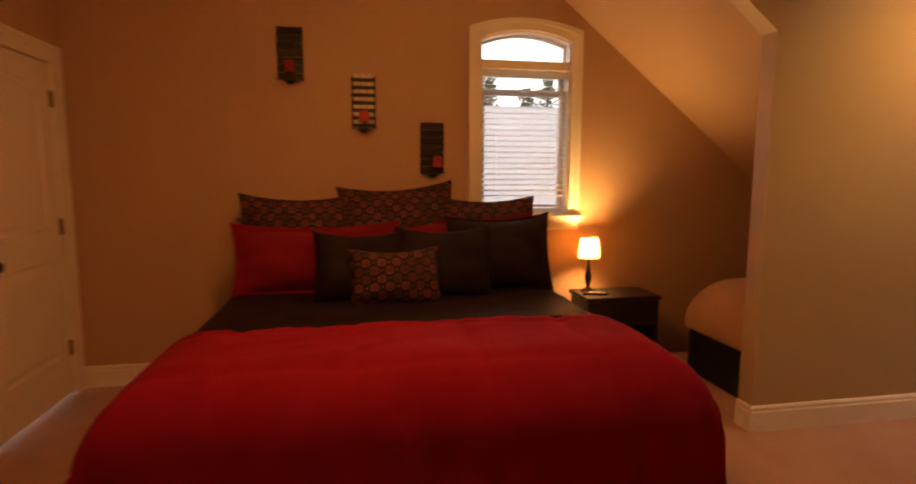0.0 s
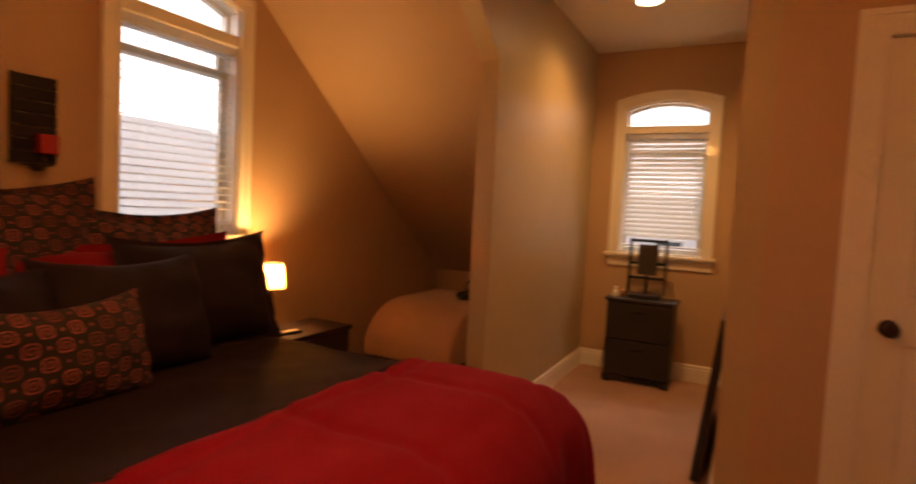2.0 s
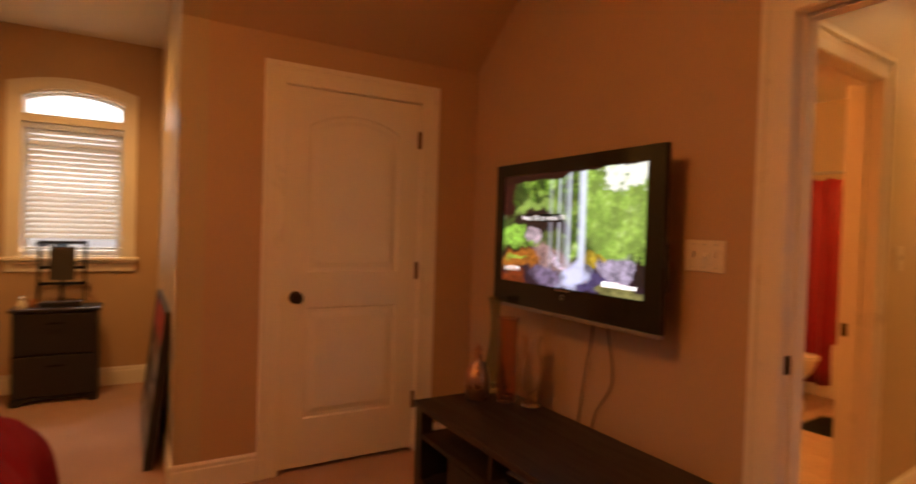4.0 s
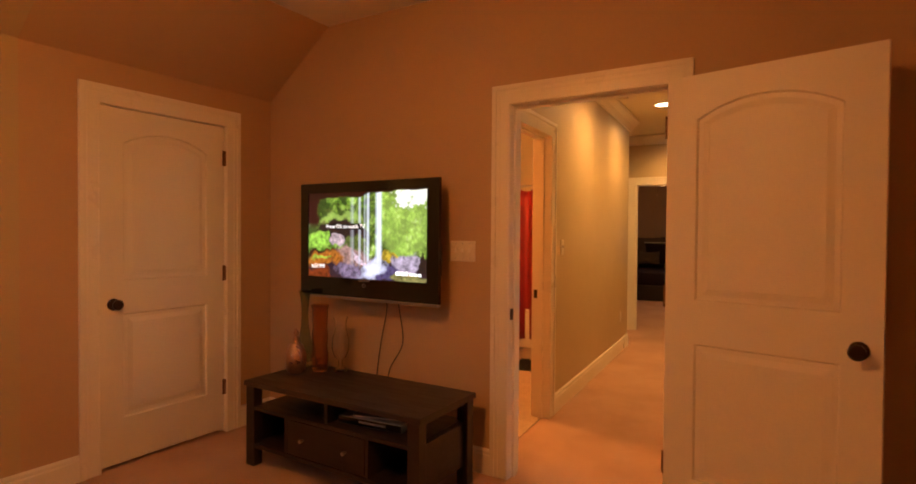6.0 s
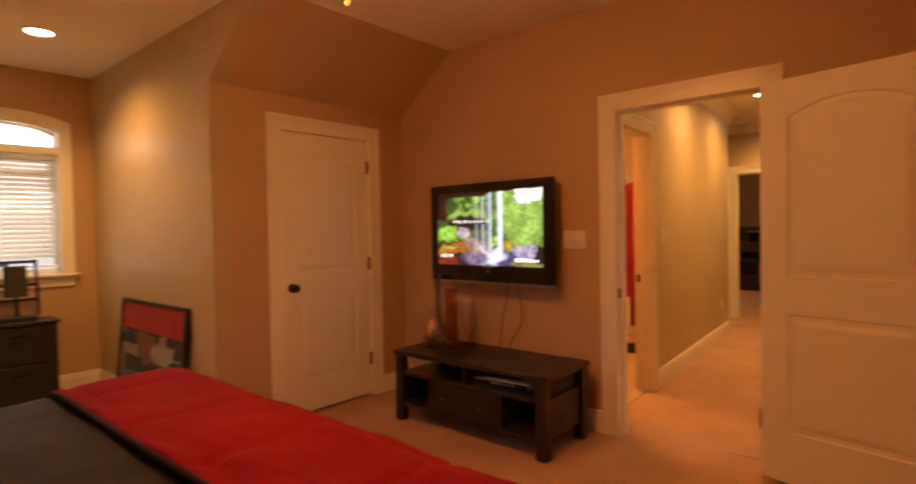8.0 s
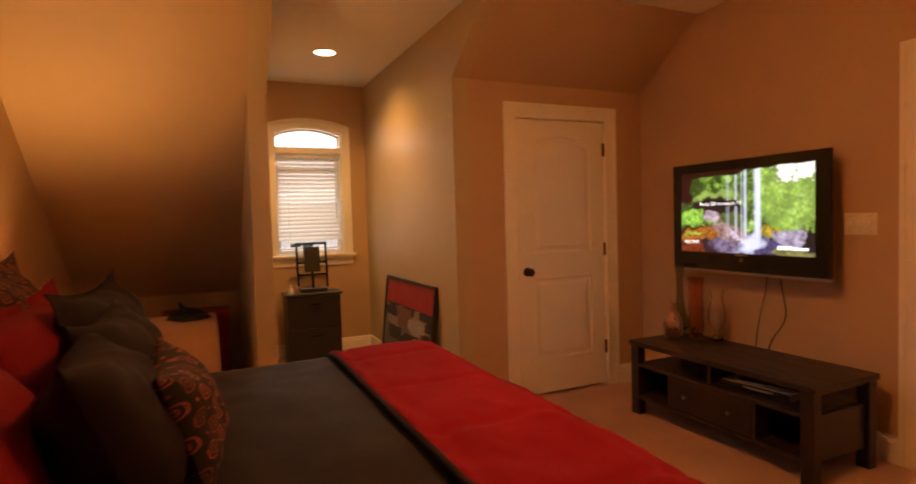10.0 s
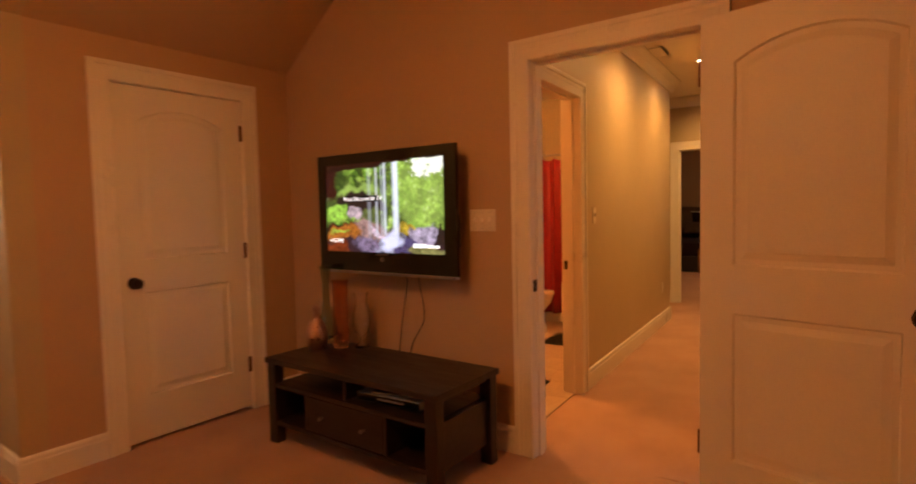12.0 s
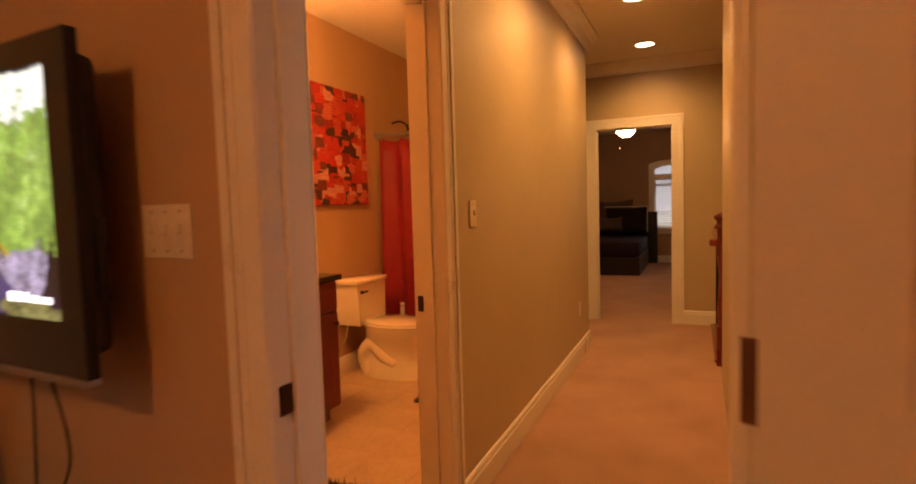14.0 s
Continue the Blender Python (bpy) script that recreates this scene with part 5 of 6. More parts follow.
# socket with an unseen dish, added to block the bulb's downward light
part("bulb_socket", lathe([(0.0, 0.222), (0.014, 0.224), (0.034, 0.262), (0.034, 0.266), (0.013, 0.268), (0.013, 0.285), (0.0, 0.285)], 24), BRONZE, tl, "", True)
rm = thing("remote_control", "dark remote control lying before the lamp", "remote control", pose(2.500, 4.470, 0.5565, 0, 0, 78))
part("case", block(-0.024, 0.024, -0.085, 0.085, 0.0, 0.018, 0.006), BLACKMATT, rm)
bb = None
for r in range(5):
    for c in range(3):
        mm = pose(-0.013 + 0.013 * c, -0.06 + 0.022 * r, 0.018)
        bb = part("button", block(-0.004, 0.004, -0.006, 0.006, 0, 0.002), IVORY, rm, m=mm) if bb is None else again(bb, rm, mm) and bb

# ---- under the eaves ----
oc = thing("upholstered_chair", "tan suede chair with a rounded back on dark base", "armchair", pose(3.65, 4.13, 0))
part("base", block(-0.46, 0.46, -0.30, 0.30, 0.0, 0.31, 0.02), BLACKMATT, oc, "dark boxy base")
bm = fresh()
outline = [(-0.49, 0.31), (0.46, 0.31), (0.46, 0.65), (-0.10, 0.65)]
for k in range(1, 9):
    t = math.pi / 2 * k / 9
    outline.append((-0.10 - 0.39 * math.sin(t), 0.36 + 0.29 * math.cos(t)))
prism(outline, "y", -0.32, 0.32, bm)
bmesh.ops.bevel(bm, geom=[e for e in bm.edges], offset=0.035, segments=3, profile=0.5, affect="EDGES", clamp_overlap=True)
part("rounded_back", bm, TANCLOTH, oc, "tan suede rounded back", True)
rb = thing("storage_box", "dull red storage box pushed under the eaves", "storage box", pose(4.41, 3.95, 0))
part("box", block(-0.14, 0.16, -0.24, 0.24, 0.0, 0.60, 0.01), REDPAINT, rb)
part("lid", block(-0.15, 0.165, -0.25, 0.25, 0.60, 0.63, 0.008), REDPAINT, rb)
bg = thing("dark_bag", "crumpled black bag lying on the tan chair", "bag", pose(3.90, 4.00, 0.650))
bm = fresh()
bmesh.ops.create_icosphere(bm, subdivisions=4, radius=1.0)
for v in bm.verts:
    k = 1 + 0.35 * noise.noise(v.co * 1.9) + 0.12 * noise.noise(v.co * 6)
    v.co = Vector((v.co.x * 0.17 * k, v.co.y * 0.13 * k, max(v.co.z * 0.065 * k, -0.0) + 0.0))
part("body", bm, BLACKMATT, bg, "", True)
part("strap", tube(smooth_path([(-0.10, 0.02, 0.04), (-0.06, 0.05, 0.10), (0.03, 0.05, 0.11), (0.09, 0.02, 0.04)]), 0.008, 8), BLACKMATT, bg, "", True)

# ---- alcove ----
cb = thing("drawer_cabinet", "black wooden cabinet with two drawers in the alcove", "cabinet", pose(4.79, 2.968, 0))
part("body", block(-0.115, 0.145, -0.245, 0.245, 0.03, 0.640, 0.003), BLACKWOOD, cb)
part("top", block(-0.140, 0.150, -0.262, 0.262, 0.640, 0.662, 0.004), BLACKWOOD, cb)
pl = [(-0.25, 0.0), (-0.20, 0.0), (-0.17, 0.025), (-0.08, 0.038), (0.0, 0.045), (0.08, 0.038), (0.17, 0.025), (0.20, 0.0), (0.25, 0.0), (0.25, 0.05), (-0.25, 0.05)]
part("plinth", prism(pl, "x", -0.133, -0.115), BLACKWOOD, cb)
for y in (-1, 1):
    part("side_foot", block(-0.115, 0.145, y * 0.235 - 0.010, y * 0.235 + 0.010, 0.0, 0.03), BLACKWOOD, cb)
for z0, z1 in ((0.062, 0.335), (0.347, 0.630)):
    dw = part("drawer", block(-0.133, -0.115, -0.238, 0.238, z0, z1, 0.003), BLACKWOOD, cb)
    part("drawer_pull", box(box(block(-0.153, -0.146, -0.05, 0.05, z1 - 0.075, z1 - 0.060, 0.003), -0.147, -0.133, -0.048, -0.040, z1 - 0.073, z1 - 0.063), -0.147, -0.133, 0.040, 0.048, z1 - 0.073, z1 - 0.063), IRON, dw, "dark pull")
ez = thing("tabletop_easel", "black metal easel stand with a dark plaque", "easel", pose(4.79, 2.95, 0.662))
M2 = pose(0, 0, 0, 0, 7, 0)
part("foot_block", block(-0.06, 0.06, -0.12, 0.12, 0.0, 0.035, 0.004), BLACKWOOD, ez)
for y in (-0.135, 0.135):
    part("upright", block(-0.008, 0.008, y - 0.010, y + 0.010, 0.035, 0.470, 0.002, M2), IRON, ez)
for z in (0.445, 0.265, 0.150):
    part("crossbar", block(-0.008, 0.008, -0.145, 0.145, z, z + 0.022, 0.002, M2), IRON, ez)
part("plaque", block(-0.014, -0.004, -0.075, 0.075, 0.185, 0.425, 0.003, M2), BLACKWOOD, ez, "dark rectangular plaque")
part("post", block(-0.006, 0.010, -0.012, 0.012, 0.035, 0.20, 0.002, M2), IRON, ez)
tn = thing("trinket", "small pale ceramic trinket on the cabinet", "ornament", pose(4.72, 3.165, 0.662))
part("body", lathe([(0.0, 0.0), (0.026, 0.0), (0.030, 0.02), (0.020, 0.045), (0.010, 0.06), (0.015, 0.075), (0.0, 0.088)], 18), CERAMIC, tn, "", True)
tc = thing("candle_jar", "small amber candle jar on the cabinet", "candle", pose(4.75, 3.11, 0.662))
part("jar", lathe([(0.0, 0.0), (0.024, 0.0), (0.026, 0.05), (0.020, 0.06), (0.0, 0.06)], 18), COPPER, tc, "", True)

# canvas leaning on the alcove wall
art = thing("leaning_canvas", "framed landscape with red sky leaning on the wall", "painting", pose(3.775, 2.442, 0.0, 6.2, 0, 0))
part("canvas_back", block(-0.565, 0.565, -0.030, -0.008, 0.02, 0.80), BLACKWOOD, art)
part("frame", ring([(-0.585, 0.0), (0.585, 0.0), (0.585, 0.82), (-0.585, 0.82)], [(-0.560, 0.025), (0.560, 0.025), (0.560, 0.795), (-0.560, 0.795)], -0.035, 0.008, Matrix()), BLACKWOOD, art, "thin black frame")
part("sky", block(-0.560, 0.560, -0.008, -0.002, 0.60, 0.795), REDPAINT, art, "red painted sky")
part("ground_picture", block(-0.560, 0.560, -0.008, -0.002, 0.025, 0.60), LANDSCAPE, art, "grey and brown painted rocks")

# ---- bathroom ----
vn = thing("bathroom_vanity", "burgundy bathroom vanity cabinet", "vanity", pose(-0.11, -0.17, 0))
part("body", block(2.27, 2.795, -0.95, 0.50, 0.10, 0.845, 0.003), BURGUNDY, vn)
part("toe_kick", block(2.34, 2.795, -0.94, 0.50, 0.0, 0.10), BURGUNDY, vn)
for y0, y1 in ((-0.935, -0.475), (-0.455, 0.005), (0.025, 0.485)):
    cd = part("door", block(2.252, 2.270, y0, y1, 0.115, 0.660, 0.003), BURGUNDY, vn)
    part("raised_panel", block(2.246, 2.252, y0 + 0.06, y1 - 0.06, 0.175, 0.600, 0.006), BURGUNDY, cd)
    part("handle", lathe([(0.0, 0.0), (0.006, 0.001), (0.005, 0.014), (0.013, 0.020), (0.0, 0.027)], 14), BRONZE, cd, "dark bronze knob", True, pose(2.252, y0 + 0.03 if y0 < 0 else y1 - 0.03, 0.60, 0, -90))
    dw = part("drawer", block(2.252, 2.270, y0, y1, 0.675, 0.835, 0.003), BURGUNDY, vn)
    part("handle", lathe([(0.0, 0.0), (0.006, 0.001), (0.005, 0.014), (0.013, 0.020), (0.0, 0.027)], 14), BRONZE, dw, "dark bronze knob", True, pose(2.252, (y0 + y1) / 2, 0.755, 0, -90))
ct = thing("vanity_top", "polished black granite vanity worktop", "worktop", pose(-0.11, -0.17, 0))
part("slab", block(2.235, 2.798, -0.972, 0.55, 0.846, 0.880, 0.006), GRANITE, ct)
part("backsplash", block(2.778, 2.798, -0.972, 0.55, 0.880, 0.980, 0.003), GRANITE, ct)


def oval(cx, cy, rx, ry, z, n=28, egg=0.0):
    return [Vector((cx + rx * math.cos(2 * math.pi * i / n) * (1 + egg * math.cos(2 * math.pi * i / n)), cy + ry * math.sin(2 * math.pi * i / n), z)) for i in range(n)]


def loft(loops, caps=(True, True)):
    bm = fresh()
    rings = [[bm.verts.new(p) for p in l] for l in loops]
    for a, b in zip(rings, rings[1:]):
        for i in range(len(a)):
            j = (i + 1) % len(a)
            bm.faces.new((a[i], a[j], b[j], b[i]))
    if caps[0]:
        bm.faces.new(rings[0][::-1])
    if caps[1]:
        bm.faces.new(rings[-1])
    bmesh.ops.recalc_face_normals(bm, faces=bm.faces)
    return bm


TY = -1.86
wc = thing("toilet", "cream porcelain toilet with closed lid", "toilet", pose(-0.11, -0.14, 0))
part("pedestal", loft([oval(2.42, TY, 0.27, 0.115, 0.0), oval(2.42, TY, 0.265, 0.112, 0.06), oval(2.43, TY, 0.235, 0.095, 0.12), oval(2.42, TY, 0.235, 0.10, 0.22), oval(2.37, TY, 0.26, 0.15, 0.31), oval(2.36, TY, 0.27, 0.178, 0.365), oval(2.36, TY, 0.27, 0.18, 0.39)]), CERAMIC, wc, "", True)
part("trapway", tube(smooth_path([(2.60, TY + 0.045, 0.04), (2.63, TY + 0.050, 0.16), (2.55, TY + 0.060, 0.245), (2.46, TY + 0.058, 0.17), (2.36, TY + 0.045, 0.11)]), 0.058, 14), CERAMIC, wc, "", True)
part("seat", loft([oval(2.355, TY, 0.275, 0.186, 0.392), oval(2.355, TY, 0.28, 0.19, 0.400), oval(2.355, TY, 0.275, 0.186, 0.412)]), CERAMIC, wc, "", True)
part("lid", loft([oval(2.355, TY, 0.276, 0.187, 0.414), oval(2.355, TY, 0.278, 0.188, 0.424), oval(2.355, TY, 0.262, 0.172, 0.432)]), CERAMIC, wc, "", True)
part("tank", prism([(TY - 0.17, 0.40), (TY + 0.18, 0.40), (TY + 0.20, 0.70), (TY - 0.19, 0.70)], "x", 2.575, 2.775), CERAMIC, wc)
part("tank_lid", block(2.565, 2.785, TY - 0.205, TY + 0.215, 0.70, 0.738, 0.010), CERAMIC, wc, "", True)
part("flush_handle", box(lathe([(0.0, 0.0), (0.014, 0.0), (0.014, 0.012), (0.0, 0.014)], 14, (0, 0, 0)), -0.008, 0.008, -0.065, 0.005, 0.010, 0.018, 0.003), BRONZE, wc, "dark flush handle", False, pose(2.575, TY + 0.15, 0.645, 0, -90))
part("supply_hose", tube(smooth_path([(2.785, TY + 0.26, 0.16), (2.74, TY + 0.24, 0.20), (2.70, TY + 0.20, 0.30), (2.69, TY + 0.17, 0.40)]), 0.006, 8), CHROME, wc, "", True)

# tub, rod, curtain and shower head
tb = thing("bathtub", "white bathtub behind the shower curtain", "bathtub", pose(-0.11, -0.26, 0))
part("apron", block(1.33, 2.79, -2.34, -2.28, 0.0, 0.42, 0.01), CERAMIC, tb)
part("deck", box(box(box(block(1.33, 2.79, -2.36, -2.28, 0.42, 0.45, 0.008), 1.33, 2.79, -2.715, -2.66, 0.42, 0.45, 0.008), 1.33, 1.42, -2.66, -2.36, 0.42, 0.45), 2.70, 2.79, -2.66, -2.36, 0.42, 0.45), CERAMIC, tb)
part("basin_floor", block(1.33, 2.79, -2.715, -2.34, 0.0, 0.08), CERAMIC, tb)
rod = thing("shower_rod", "brushed metal shower rod between two walls", "shower rod", pose(-0.11, -0.26, -0.025))
part("bar", tube([(1.322, -2.24, 1.885), (2.798, -2.24, 1.885)], 0.0125, 14), SILVER, rod, "", True)
for x, s in ((2.798, -1), (1.322, 1)):
    part("flange", tube([(x, -2.24, 1.885), (x + s * 0.025, -2.24, 1.885)], 0.030, 18), SILVER, rod, "", True)
sc = thing("shower_curtain", "red cloth shower curtain hanging in folds", "shower curtain", pose(-0.11, -0.26, -0.025))
bm = fresh()
cols, rows = 150, 12
gridc = []
for j in range(rows + 1):
    z = 1.835 - 1.70 * j / rows
    amp = 0.020 + 0.022 * j / rows
    row = []
    for i in range(cols + 1):
        u = i / cols
        x = 1.45 + 1.33 * u
        ph = u * 46 + 1.6 * math.sin(u * 9)
        y = -2.24 + amp * math.sin(ph) + 0.012 * math.sin(ph * 0.37 + j * 0.25)
        row.append(bm.verts.new((x + 0.010 * math.cos(ph), y, z + (0.010 * math.sin(ph) if j == 0 else 0))))
    gridc.append(row)
for j in range(rows):
    for i in range(cols):
        bm.faces.new((gridc[j][i], gridc[j][i + 1], gridc[j + 1][i + 1], gridc[j + 1][i]))
thicken(part("cloth", bm, CURTAIN, sc, "", True), 0.002)
for k in range(11):
    x = 1.50 + 1.24 * k / 10
    part("curtain_ring", tube([(x, -2.24 + 0.022 * math.cos(a * math.pi / 8), 1.868 + 0.034 * math.sin(a * math.pi / 8)) for a in range(17)], 0.0028, 6), SILVER, sc, "metal curtain ring", True)
hd = thing("shower_fitting", "dark shower arm and rose on the wall", "shower fitting", pose(-0.11, -0.26, -0.025))
part("arm", tube(smooth_path([(2.798, -2.52, 2.02), (2.72, -2.52, 2.03), (2.65, -2.52, 1.99)]), 0.009, 10), BRONZE, hd, "", True)
hb = lathe([(0.0, 0.0), (0.012, 0.0), (0.016, -0.03), (0.045, -0.06), (0.045, -0.075), (0.0, -0.075)], 20)
part("rose", hb, BRONZE, hd, "", True, pose(2.65, -2.52, 1.992, 0, 25, 0))

pt = thing("abstract_canvas", "square abstract canvas in reds and black", "painting", onto(BATH_E, -1.86, 90, 1.717))
part("canvas", block(-0.440, 0.440, 0.0, 0.032, -0.430, 0.430, 0.004), ABSTRACT, pt)
bars = fresh()
random.seed(4)
for k in range(9):
    x, z = random.uniform(-0.38, 0.30), random.uniform(-0.36, 0.36)
    box(bars, x, x + random.uniform(0.03, 0.09), 0.032, 0.0335, z, z + random.uniform(0.008, 0.02))
part("painted_bars", bars, BLACKMATT, pt, "dark painted bars")


def shag(name, x0, x1, y0, y1, label, seed):
    random.seed(seed)
    r = thing(name, label, "bath mat", pose(0, 0, 0))
    part("backing", block(x0, x1, y0, y1, 0.0, 0.012, 0.004), RUG, r)
    bm = fresh()
    for _ in range(2600):
        x, y = random.uniform(x0 - 0.004, x1 + 0.004), random.uniform(y0 - 0.004, y1 + 0.004)
        a, l = random.uniform(0, 6.283), random.uniform(0.015, 0.032)
        dx, dy = math.cos(a), math.sin(a)
        w = 0.003
        p = [(x - dy * w, y + dx * w, 0.010), (x + dy * w, y - dx * w, 0.010), (x + dx * l * 0.6, y + dy * l * 0.6, 0.012 + l)]
        bm.faces.new([bm.verts.new(q) for q in p])
    tagged(part("pile", bm, RUG, r), "", "", "", "stuff")
    return r


shag("bath_mat", 1.375, 1.93, -0.475, 0.27, "black shaggy bath mat near the door", 21)
shag("bath_mat", 1.34, 1.89, -1.93, -1.53, "black shaggy bath mat by the toilet", 22)

# ---- stair rail ----
nw = thing("stair_railing", "cherry wood newel and rails with iron balusters", "railing", pose(0, 0, 0))
NX, NY = 0.030, -3.00
part("newel_post", block(NX - 0.054, NX + 0.054, NY - 0.054, NY + 0.054, 0.0, 0.30, 0.004), CHERRY, nw)
turned = [(0.0, 0.30), (0.052, 0.30), (0.042, 0.33), (0.052, 0.36), (0.050, 0.44), (0.040, 0.56), (0.036, 0.68), (0.042, 0.75), (0.052, 0.77), (0.0, 0.77)]
part("newel_shaft", lathe(turned, 24, (NX, NY, 0)), CHERRY, nw, "", True)
part("newel_head", block(NX - 0.050, NX + 0.050, NY - 0.050, NY + 0.050, 0.77, 1.03, 0.004), CHERRY, nw)
part("newel_cap", lathe([(0.0, 1.03), (0.098, 1.03), (0.104, 1.045), (0.076, 1.065), (0.076, 1.085), (0.106, 1.108), (0.106, 1.124), (0.060, 1.142), (0.0, 1.154)], 4), CHERRY, nw, "square stepped cap", False, pose(NX, NY, 0, 0, 0, 45))
rail = [(-0.030, 0.0), (0.030, 0.0), (0.036, 0.018), (0.034, 0.040), (0.018, 0.056), (-0.018, 0.056), (-0.034, 0.040), (-0.036, 0.018)]
bm = prism(rail, "y", FAR, NY - 0.043)
bmesh.ops.translate(bm, vec=(NX + 0.02, 0, 0.90), verts=bm.verts)
part("handrail", bm, CHERRY, nw)
bm = prism(rail, "x", -1.48, NX - 0.043)
bmesh.ops.translate(bm, vec=(0, NY, 0.86), verts=bm.verts)
part("handrail", bm, CHERRY, nw)
part("volute", lathe([(0.0, 0.0), (0.045, 0.0), (0.050, 0.02), (0.045, 0.045), (0.0, 0.055)], 20, (NX + 0.055, NY - 0.01, 0.90)), CHERRY, nw, "", True)
part("shoe_rail", block(NX - 0.025, NX + 0.065, FAR, NY - 0.043, 0.0, 0.022, 0.004), CHERRY, nw)
part("shoe_rail", block(-1.48, NX - 0.043, NY - 0.045, NY + 0.045, 0.0, 0.022, 0.004), CHERRY, nw)
bal = None
for k in range(11):
    mm = pose(NX + 0.02, NY - 0.16 - 0.105 * k, 0.02)
    bal = part("baluster", block(-0.007, 0.007, -0.007, 0.007, 0.0, 0.885), IRON, nw, "black iron baluster", m=mm) if bal is None else again(bal, nw, mm) and bal
for k in range(13):
    again(bal, nw, pose(NX - 0.14 - 0.125 * k, NY, 0.0) @ Matrix.Diagonal((1, 1, 0.985, 1)))

# ---- far bedroom ----
BROWNCLOTH = mat("taupe_pillow_cloth", (0.10, 0.066, 0.050), 0.85, scale=6, fine=300, bump=0.2)
fb = thing("far_bed", "bed with black bedding and a dark headboard", "bed", pose(-0.52, -0.80, 0))
part("bed_base", block(1.62, 3.20, -9.10, -7.22, 0.0, 0.30, 0.01), BLACKWOOD, fb)
part("headboard", block(1.46, 3.30, -9.25, -9.17, 0.0, 1.02, 0.02), BLACKWOOD, fb, "dark wooden headboard")
part("mattress", block(1.62, 3.20, -9.15, -7.20, 0.30, 0.56, 0.05), BLACKCLOTH, fb, "", True)
fc = part("quilt", drape(1.89, 0.70, 0.16, -9.25, -8.16, 0.64, 0.42, 0.03, 3.0, step=0.06), BLACKCLOTH, None, "", True)
thicken(fc, 0.02)
tagged(fc, "black quilted cover spread over the far bed", "quilt")
cushion("pillow", 1.50, -9.72, 0.88, 0.80, 0.52, 0.2, 12, 0, 0, BLACKCLOTH, "black sham with pale piping on the far bed", 0.0, "far pillows", seed=31)
cushion("pillow", 1.83, -9.85, 0.98, 0.90, 0.60, 0.2, 10, 0, 0, BROWNCLOTH, "taupe pillow against the far headboard", 0.0, "far pillows", seed=32)
cushion("pillow", 1.78, -9.52, 0.80, 0.48, 0.30, 0.14, 14, 0, 4, BROWNCLOTH, "small taupe pillow on the far bed", 0.0, "far pillows", seed=33)
pp = tube([(1.10, -9.60, 0.64), (1.10, -9.70, 1.13), (1.90, -9.70, 1.13)], 0.010, 8)
tagged(part("pillow_piping", pp, IVORY), "pale piping along a black sham's edge", "piping")
ceiling_fan("far_ceiling_fan", 1.184, -7.0, 2.60, 0.42, FAR_GLASS, "ceiling fan with a lit glass bowl in the far bedroom", turn=10)

# ---- outside the windows ----
# lawn tone lifted well above grass, brightness put in for the slat gaps
GRASS = mat("pale_dry_lawn", (0.34, 0.33, 0.27), 0.95, second=(0.26, 0.27, 0.19), scale=0.4, fine=8, bump=0.2)
SHINGLE = mat("grey_roof_shingle", (0.60, 0.57, 0.54), 0.9, second=(0.50, 0.47, 0.45), scale=1.2, fine=14, bump=0.4, stretch=(0.6, 0.6, 4.0))
SIDING = mat("pale_siding", (0.72, 0.69, 0.62), 0.7, second=(0.66, 0.63, 0.57), scale=0.8, fine=6, stretch=(0.2, 0.2, 8))
# bark and leaf tones lightened, distant haze put into the colour
BARK = mat("tree_bark", (0.20, 0.17, 0.14), 0.95, scale=4, fine=30, bump=0.5)
LEAF = mat("conifer_leaves", (0.12, 0.14, 0.09), 0.9, second=(0.10, 0.12, 0.06), scale=1, fine=8, bump=0.0)
DARKPANE = mat("dark_window_pane", (0.06, 0.07, 0.08), 0.1, bump=0.0)
structure("ground", block(-300, 300, -300, 300, -3.4, -3.3), GRASS, "grey green lawn far below the windows", "ground")


def house(name, m, wide, deep, eave, ridge, label, panes=()):
    h = thing(name, label, "house", m)
    part("wall", block(-wide / 2, wide / 2, -deep / 2, deep / 2, 0, eave), SIDING, h)
    part("gable", prism([(-deep / 2, eave), (deep / 2, eave), (0, ridge)], "x", -wide / 2 + 0.1, wide / 2 - 0.1), SIDING, h)
    for s in (-1, 1):
        part("roof", prism([(s * (deep / 2 + 0.4), eave - 0.15), (0, ridge), (0, ridge + 0.18), (s * (deep / 2 + 0.4), eave + 0.03)], "x", -wide / 2 - 0.4, wide / 2 + 0.4), SHINGLE, h, "grey shingle roof")
    for x, y, z, w2, hh, f in panes:
        wn = part("window", ring([(-w2 / 2, 0), (w2 / 2, 0), (w2 / 2, hh), (-w2 / 2, hh)], [(-w2 / 2 + 0.09, 0.09), (w2 / 2 - 0.09, 0.09), (w2 / 2 - 0.09, hh - 0.09), (-w2 / 2 + 0.09, hh - 0.09)], -0.02, 0.06, Matrix()), TRIM, h, m=pose(x, y, z, 0, 0, f))
        part("pane", block(-w2 / 2 + 0.09, w2 / 2 - 0.09, 0.0, 0.02, 0.09, hh - 0.09), DARKPANE, wn)
        part("glazing_bar", block(-0.03, 0.03, 0.0, 0.05, 0.09, hh - 0.09), TRIM, wn)
    return h


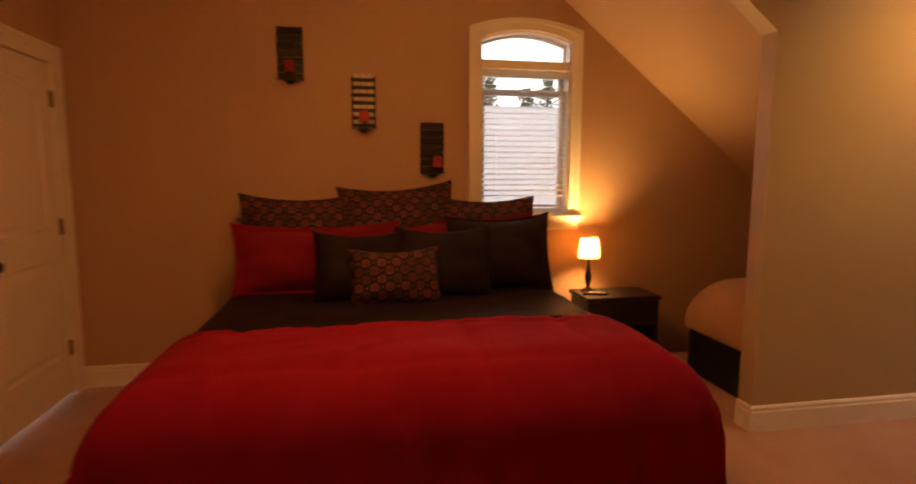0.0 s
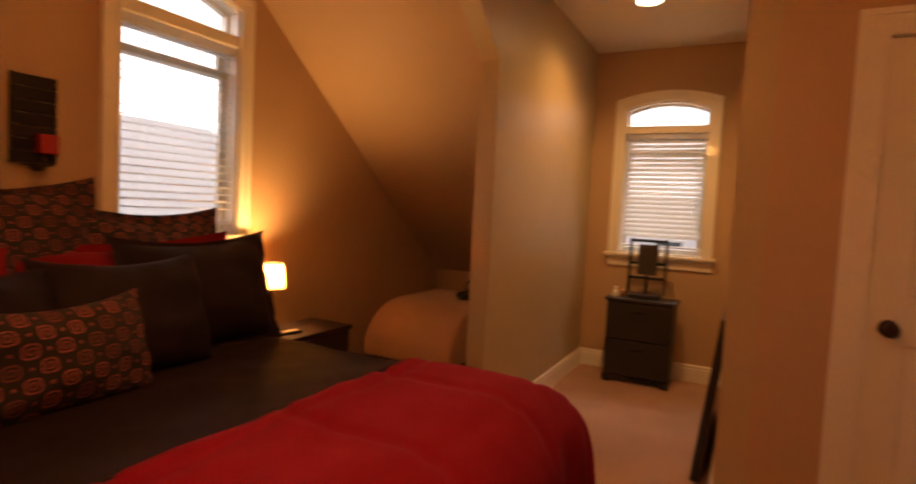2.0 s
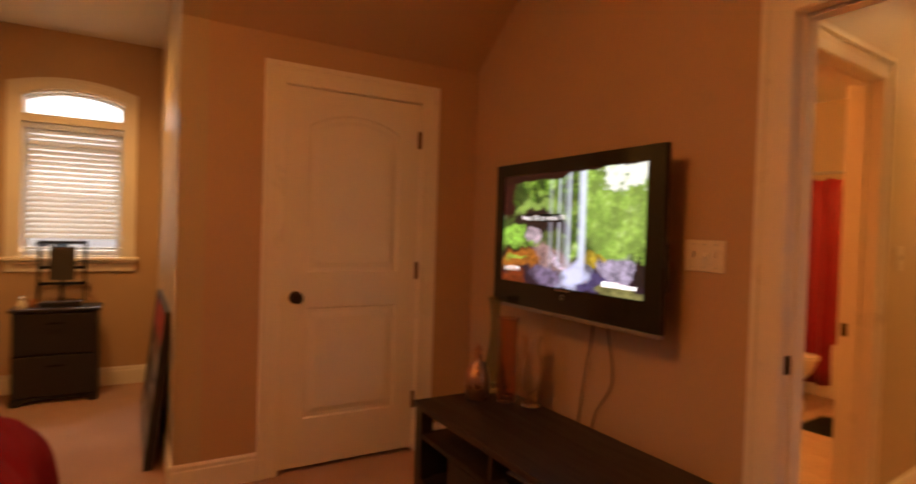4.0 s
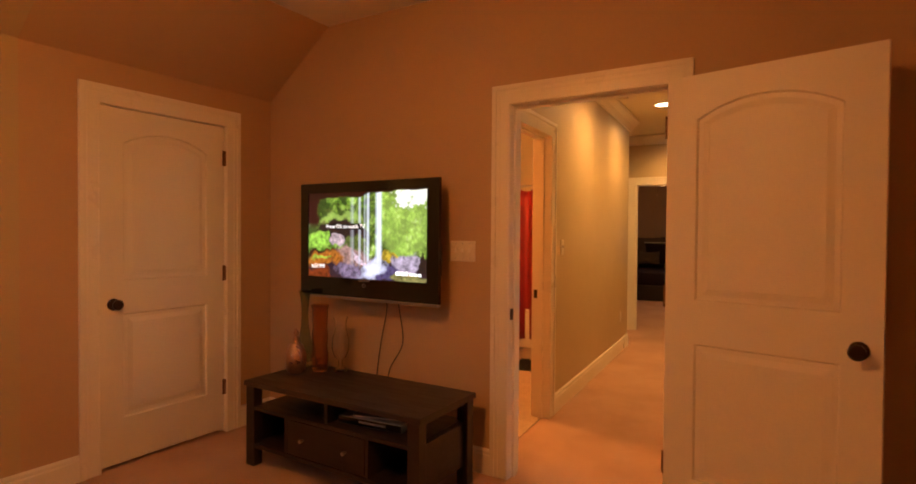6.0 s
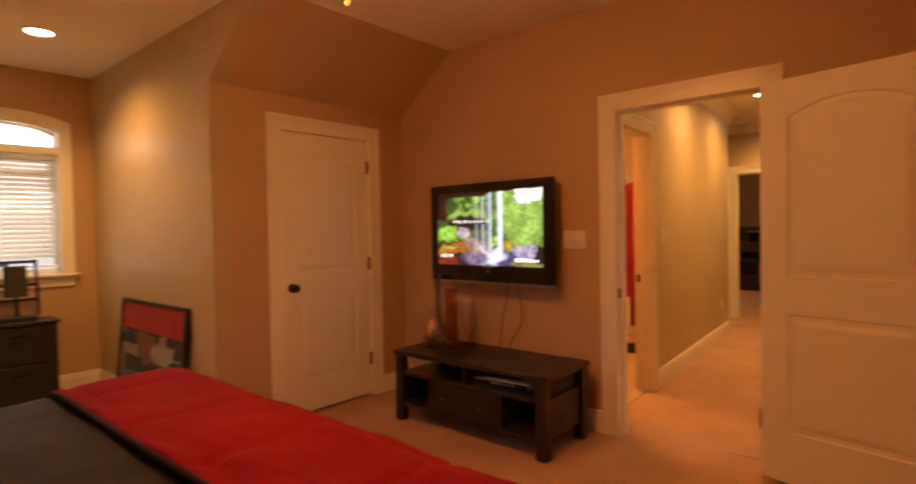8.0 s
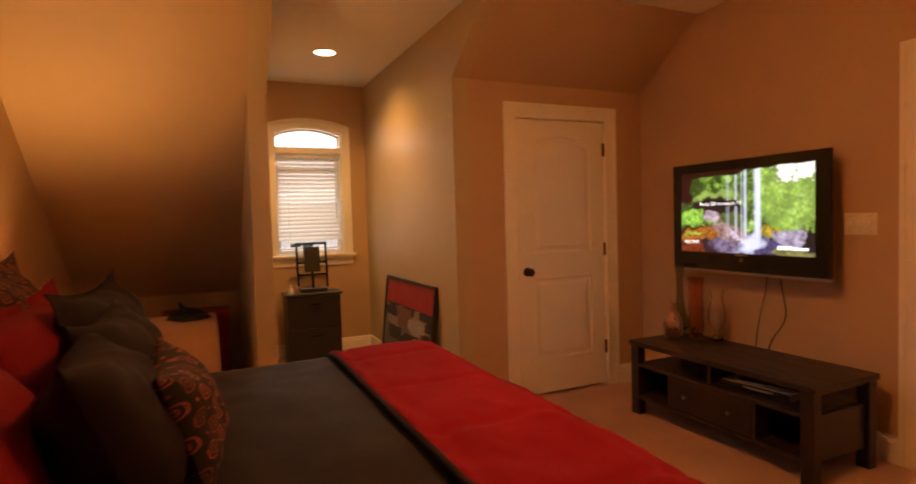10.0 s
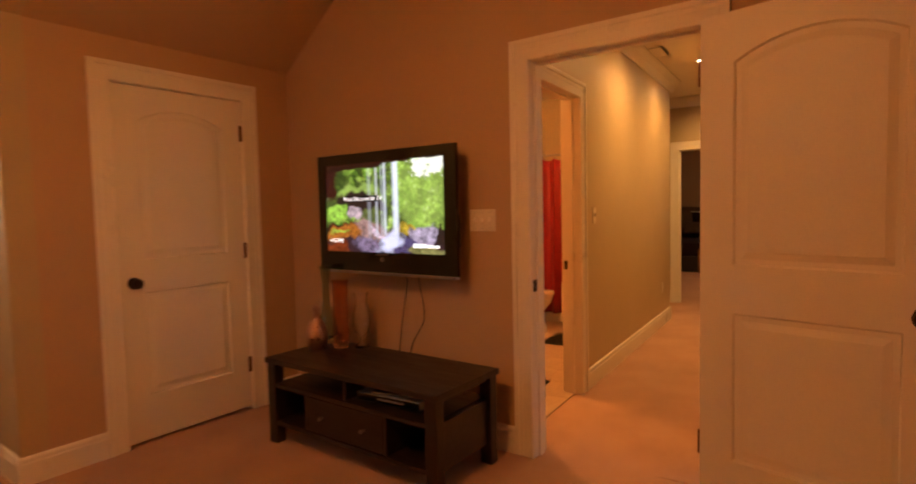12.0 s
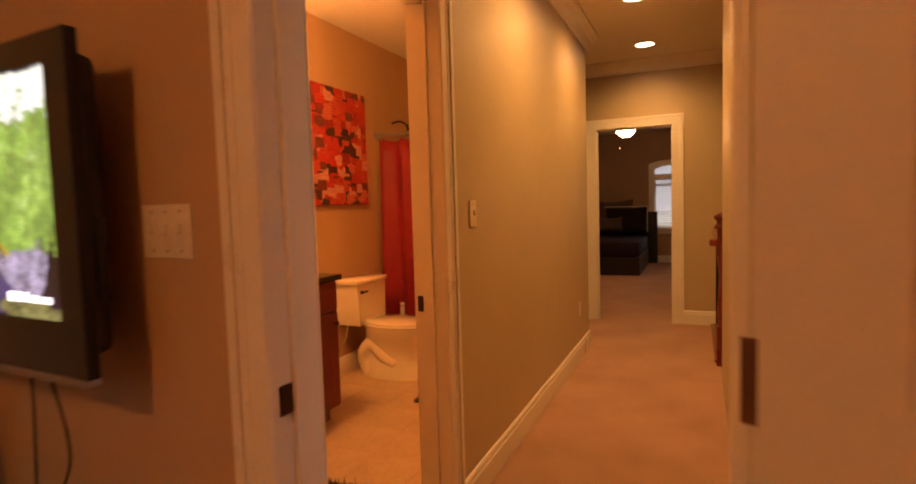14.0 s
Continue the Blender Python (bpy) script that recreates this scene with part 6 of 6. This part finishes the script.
house("neighbour_house", pose(4.0, 17.5, -3.3), 16, 9, 3.0, 6.55, "neighbouring house with a long grey shingle roof")
house("street_house", pose(33.0, 3.0, -3.3, 0, 0, 90), 14, 10, 3.2, 5.6, "pale house with a gabled grey roof across the street", [(-3.6, 5.0, 2.2, 1.3, 1.5, 0), (-0.6, 5.0, 2.2, 1.3, 1.5, 0), (2.4, 5.0, 2.2, 1.3, 1.5, 0)])
house("far_house", pose(2.0, -30.0, -3.3), 14, 9, 4.0, 6.8, "pale house beyond the far bedroom window")


def tree(x, y, h, r, seed, label):
    random.seed(seed)
    t = thing("tree", label, "tree", pose(x, y, -3.3), "trees behind the houses")
    bm = lathe([(0.22, 0.0), (0.17, h * 0.3), (0.10, h * 0.7), (0.02, h)], 10)
    for k in range(10):
        z = h * random.uniform(0.3, 0.9)
        a, l = random.uniform(0, 6.283), r * (1.15 - z / h)
        tube([(0, 0, z), (l * 0.6 * math.cos(a), l * 0.6 * math.sin(a), z + 0.2), (l * math.cos(a), l * math.sin(a), z + 0.1)], 0.035, 6, bm)
    part("trunk", bm, BARK, t, "", True)
    cr = fresh()
    for _ in range(1100):
        z = h * random.uniform(0.22, 1.0)
        rad = r * (1.12 - z / h) * math.sqrt(random.random()) * random.uniform(0.7, 1.15)
        a = random.uniform(0, 6.283)
        c = Vector((rad * math.cos(a), rad * math.sin(a), z))
        d = Vector((random.gauss(0, 1), random.gauss(0, 1), random.gauss(0, 0.6))).normalized()
        e = d.orthogonal().normalized()
        s = random.uniform(0.12, 0.30)
        cr.faces.new([cr.verts.new(c + q) for q in (-d * s, e * s * 0.45, d * s, -e * s * 0.45)])
    tagged(part("crown", cr, LEAF, t), "", "", "", "stuff")
    return t


for k, (x, y, h, r) in enumerate(((5.0, 40, 10.6, 2.8), (7.2, 43, 11.9, 3.0), (9.4, 40, 10.2, 2.6), (11.3, 44, 12.3, 3.0), (13.4, 41, 11.0, 2.8), (15.6, 43, 12.0, 3.0), (18.0, 41, 10.8, 2.8), (20.4, 44, 12.4, 3.2), (23.0, 42, 11.2, 3.0), (1.0, -44, 12, 3.0))):
    tree(x, y, h, r, 60 + k, "tall conifer with thin dark branches")

# pale overcast horizon all round, far off
SKYGLOW = glow("overcast_sky", (1.0, 0.99, 0.97), 1.6)
bm = lathe([(120.0, -6.0), (120.0, 30.0), (116.0, 58.0)], 48, caps=False)
structure("backdrop", bm, SKYGLOW, "white overcast sky", "sky", True)

# ---- bathroom floor tiles, last ----
fl_ob = bpy.data.objects["floor_bath"]
tw, tl0 = 0.305, None
for i in range(6):
    for j in range(12):
        x, y = HALL_E + 0.045 + tw * i, BATH_S + tw * j
        x1, y1 = min(x + tw - 0.0018, BATH_E), min(y + tw - 0.0018, S - 0.22)
        if x1 - x < 0.03 or y1 - y < 0.03:
            continue
        full = x1 - x > tw - 0.006 and y1 - y > tw - 0.006
        if full and tl0 is not None:
            again(tl0, fl_ob, pose(x, y, -0.006))
        else:
            o = part("tile", block(0, x1 - x, 0, y1 - y, 0, 0.008, 0.0008), TILE, fl_ob, m=pose(x, y, -0.006))
            tl0 = o if full and tl0 is None else tl0

# the hall wing, turned to its true angle
bpy.context.view_layer.update()
STAYS = ("wall_south", "trim_bedroom_door_back", "ground", "backdrop", "far_house", "tree")
for ob in list(scene.objects):
    if ob.parent or ob.type not in ("MESH", "EMPTY") or ob.name.split(".")[0] in STAYS:
        continue
    solid = ob if ob.type == "MESH" else next(c for c in ob.children if c.type == "MESH")
    middle = sum((solid.matrix_world @ Vector(c) for c in solid.bound_box), Vector()) / 8
    if -12.0 < middle.y < S - 0.06:
        ob.matrix_world = HALL_TURN @ ob.matrix_world
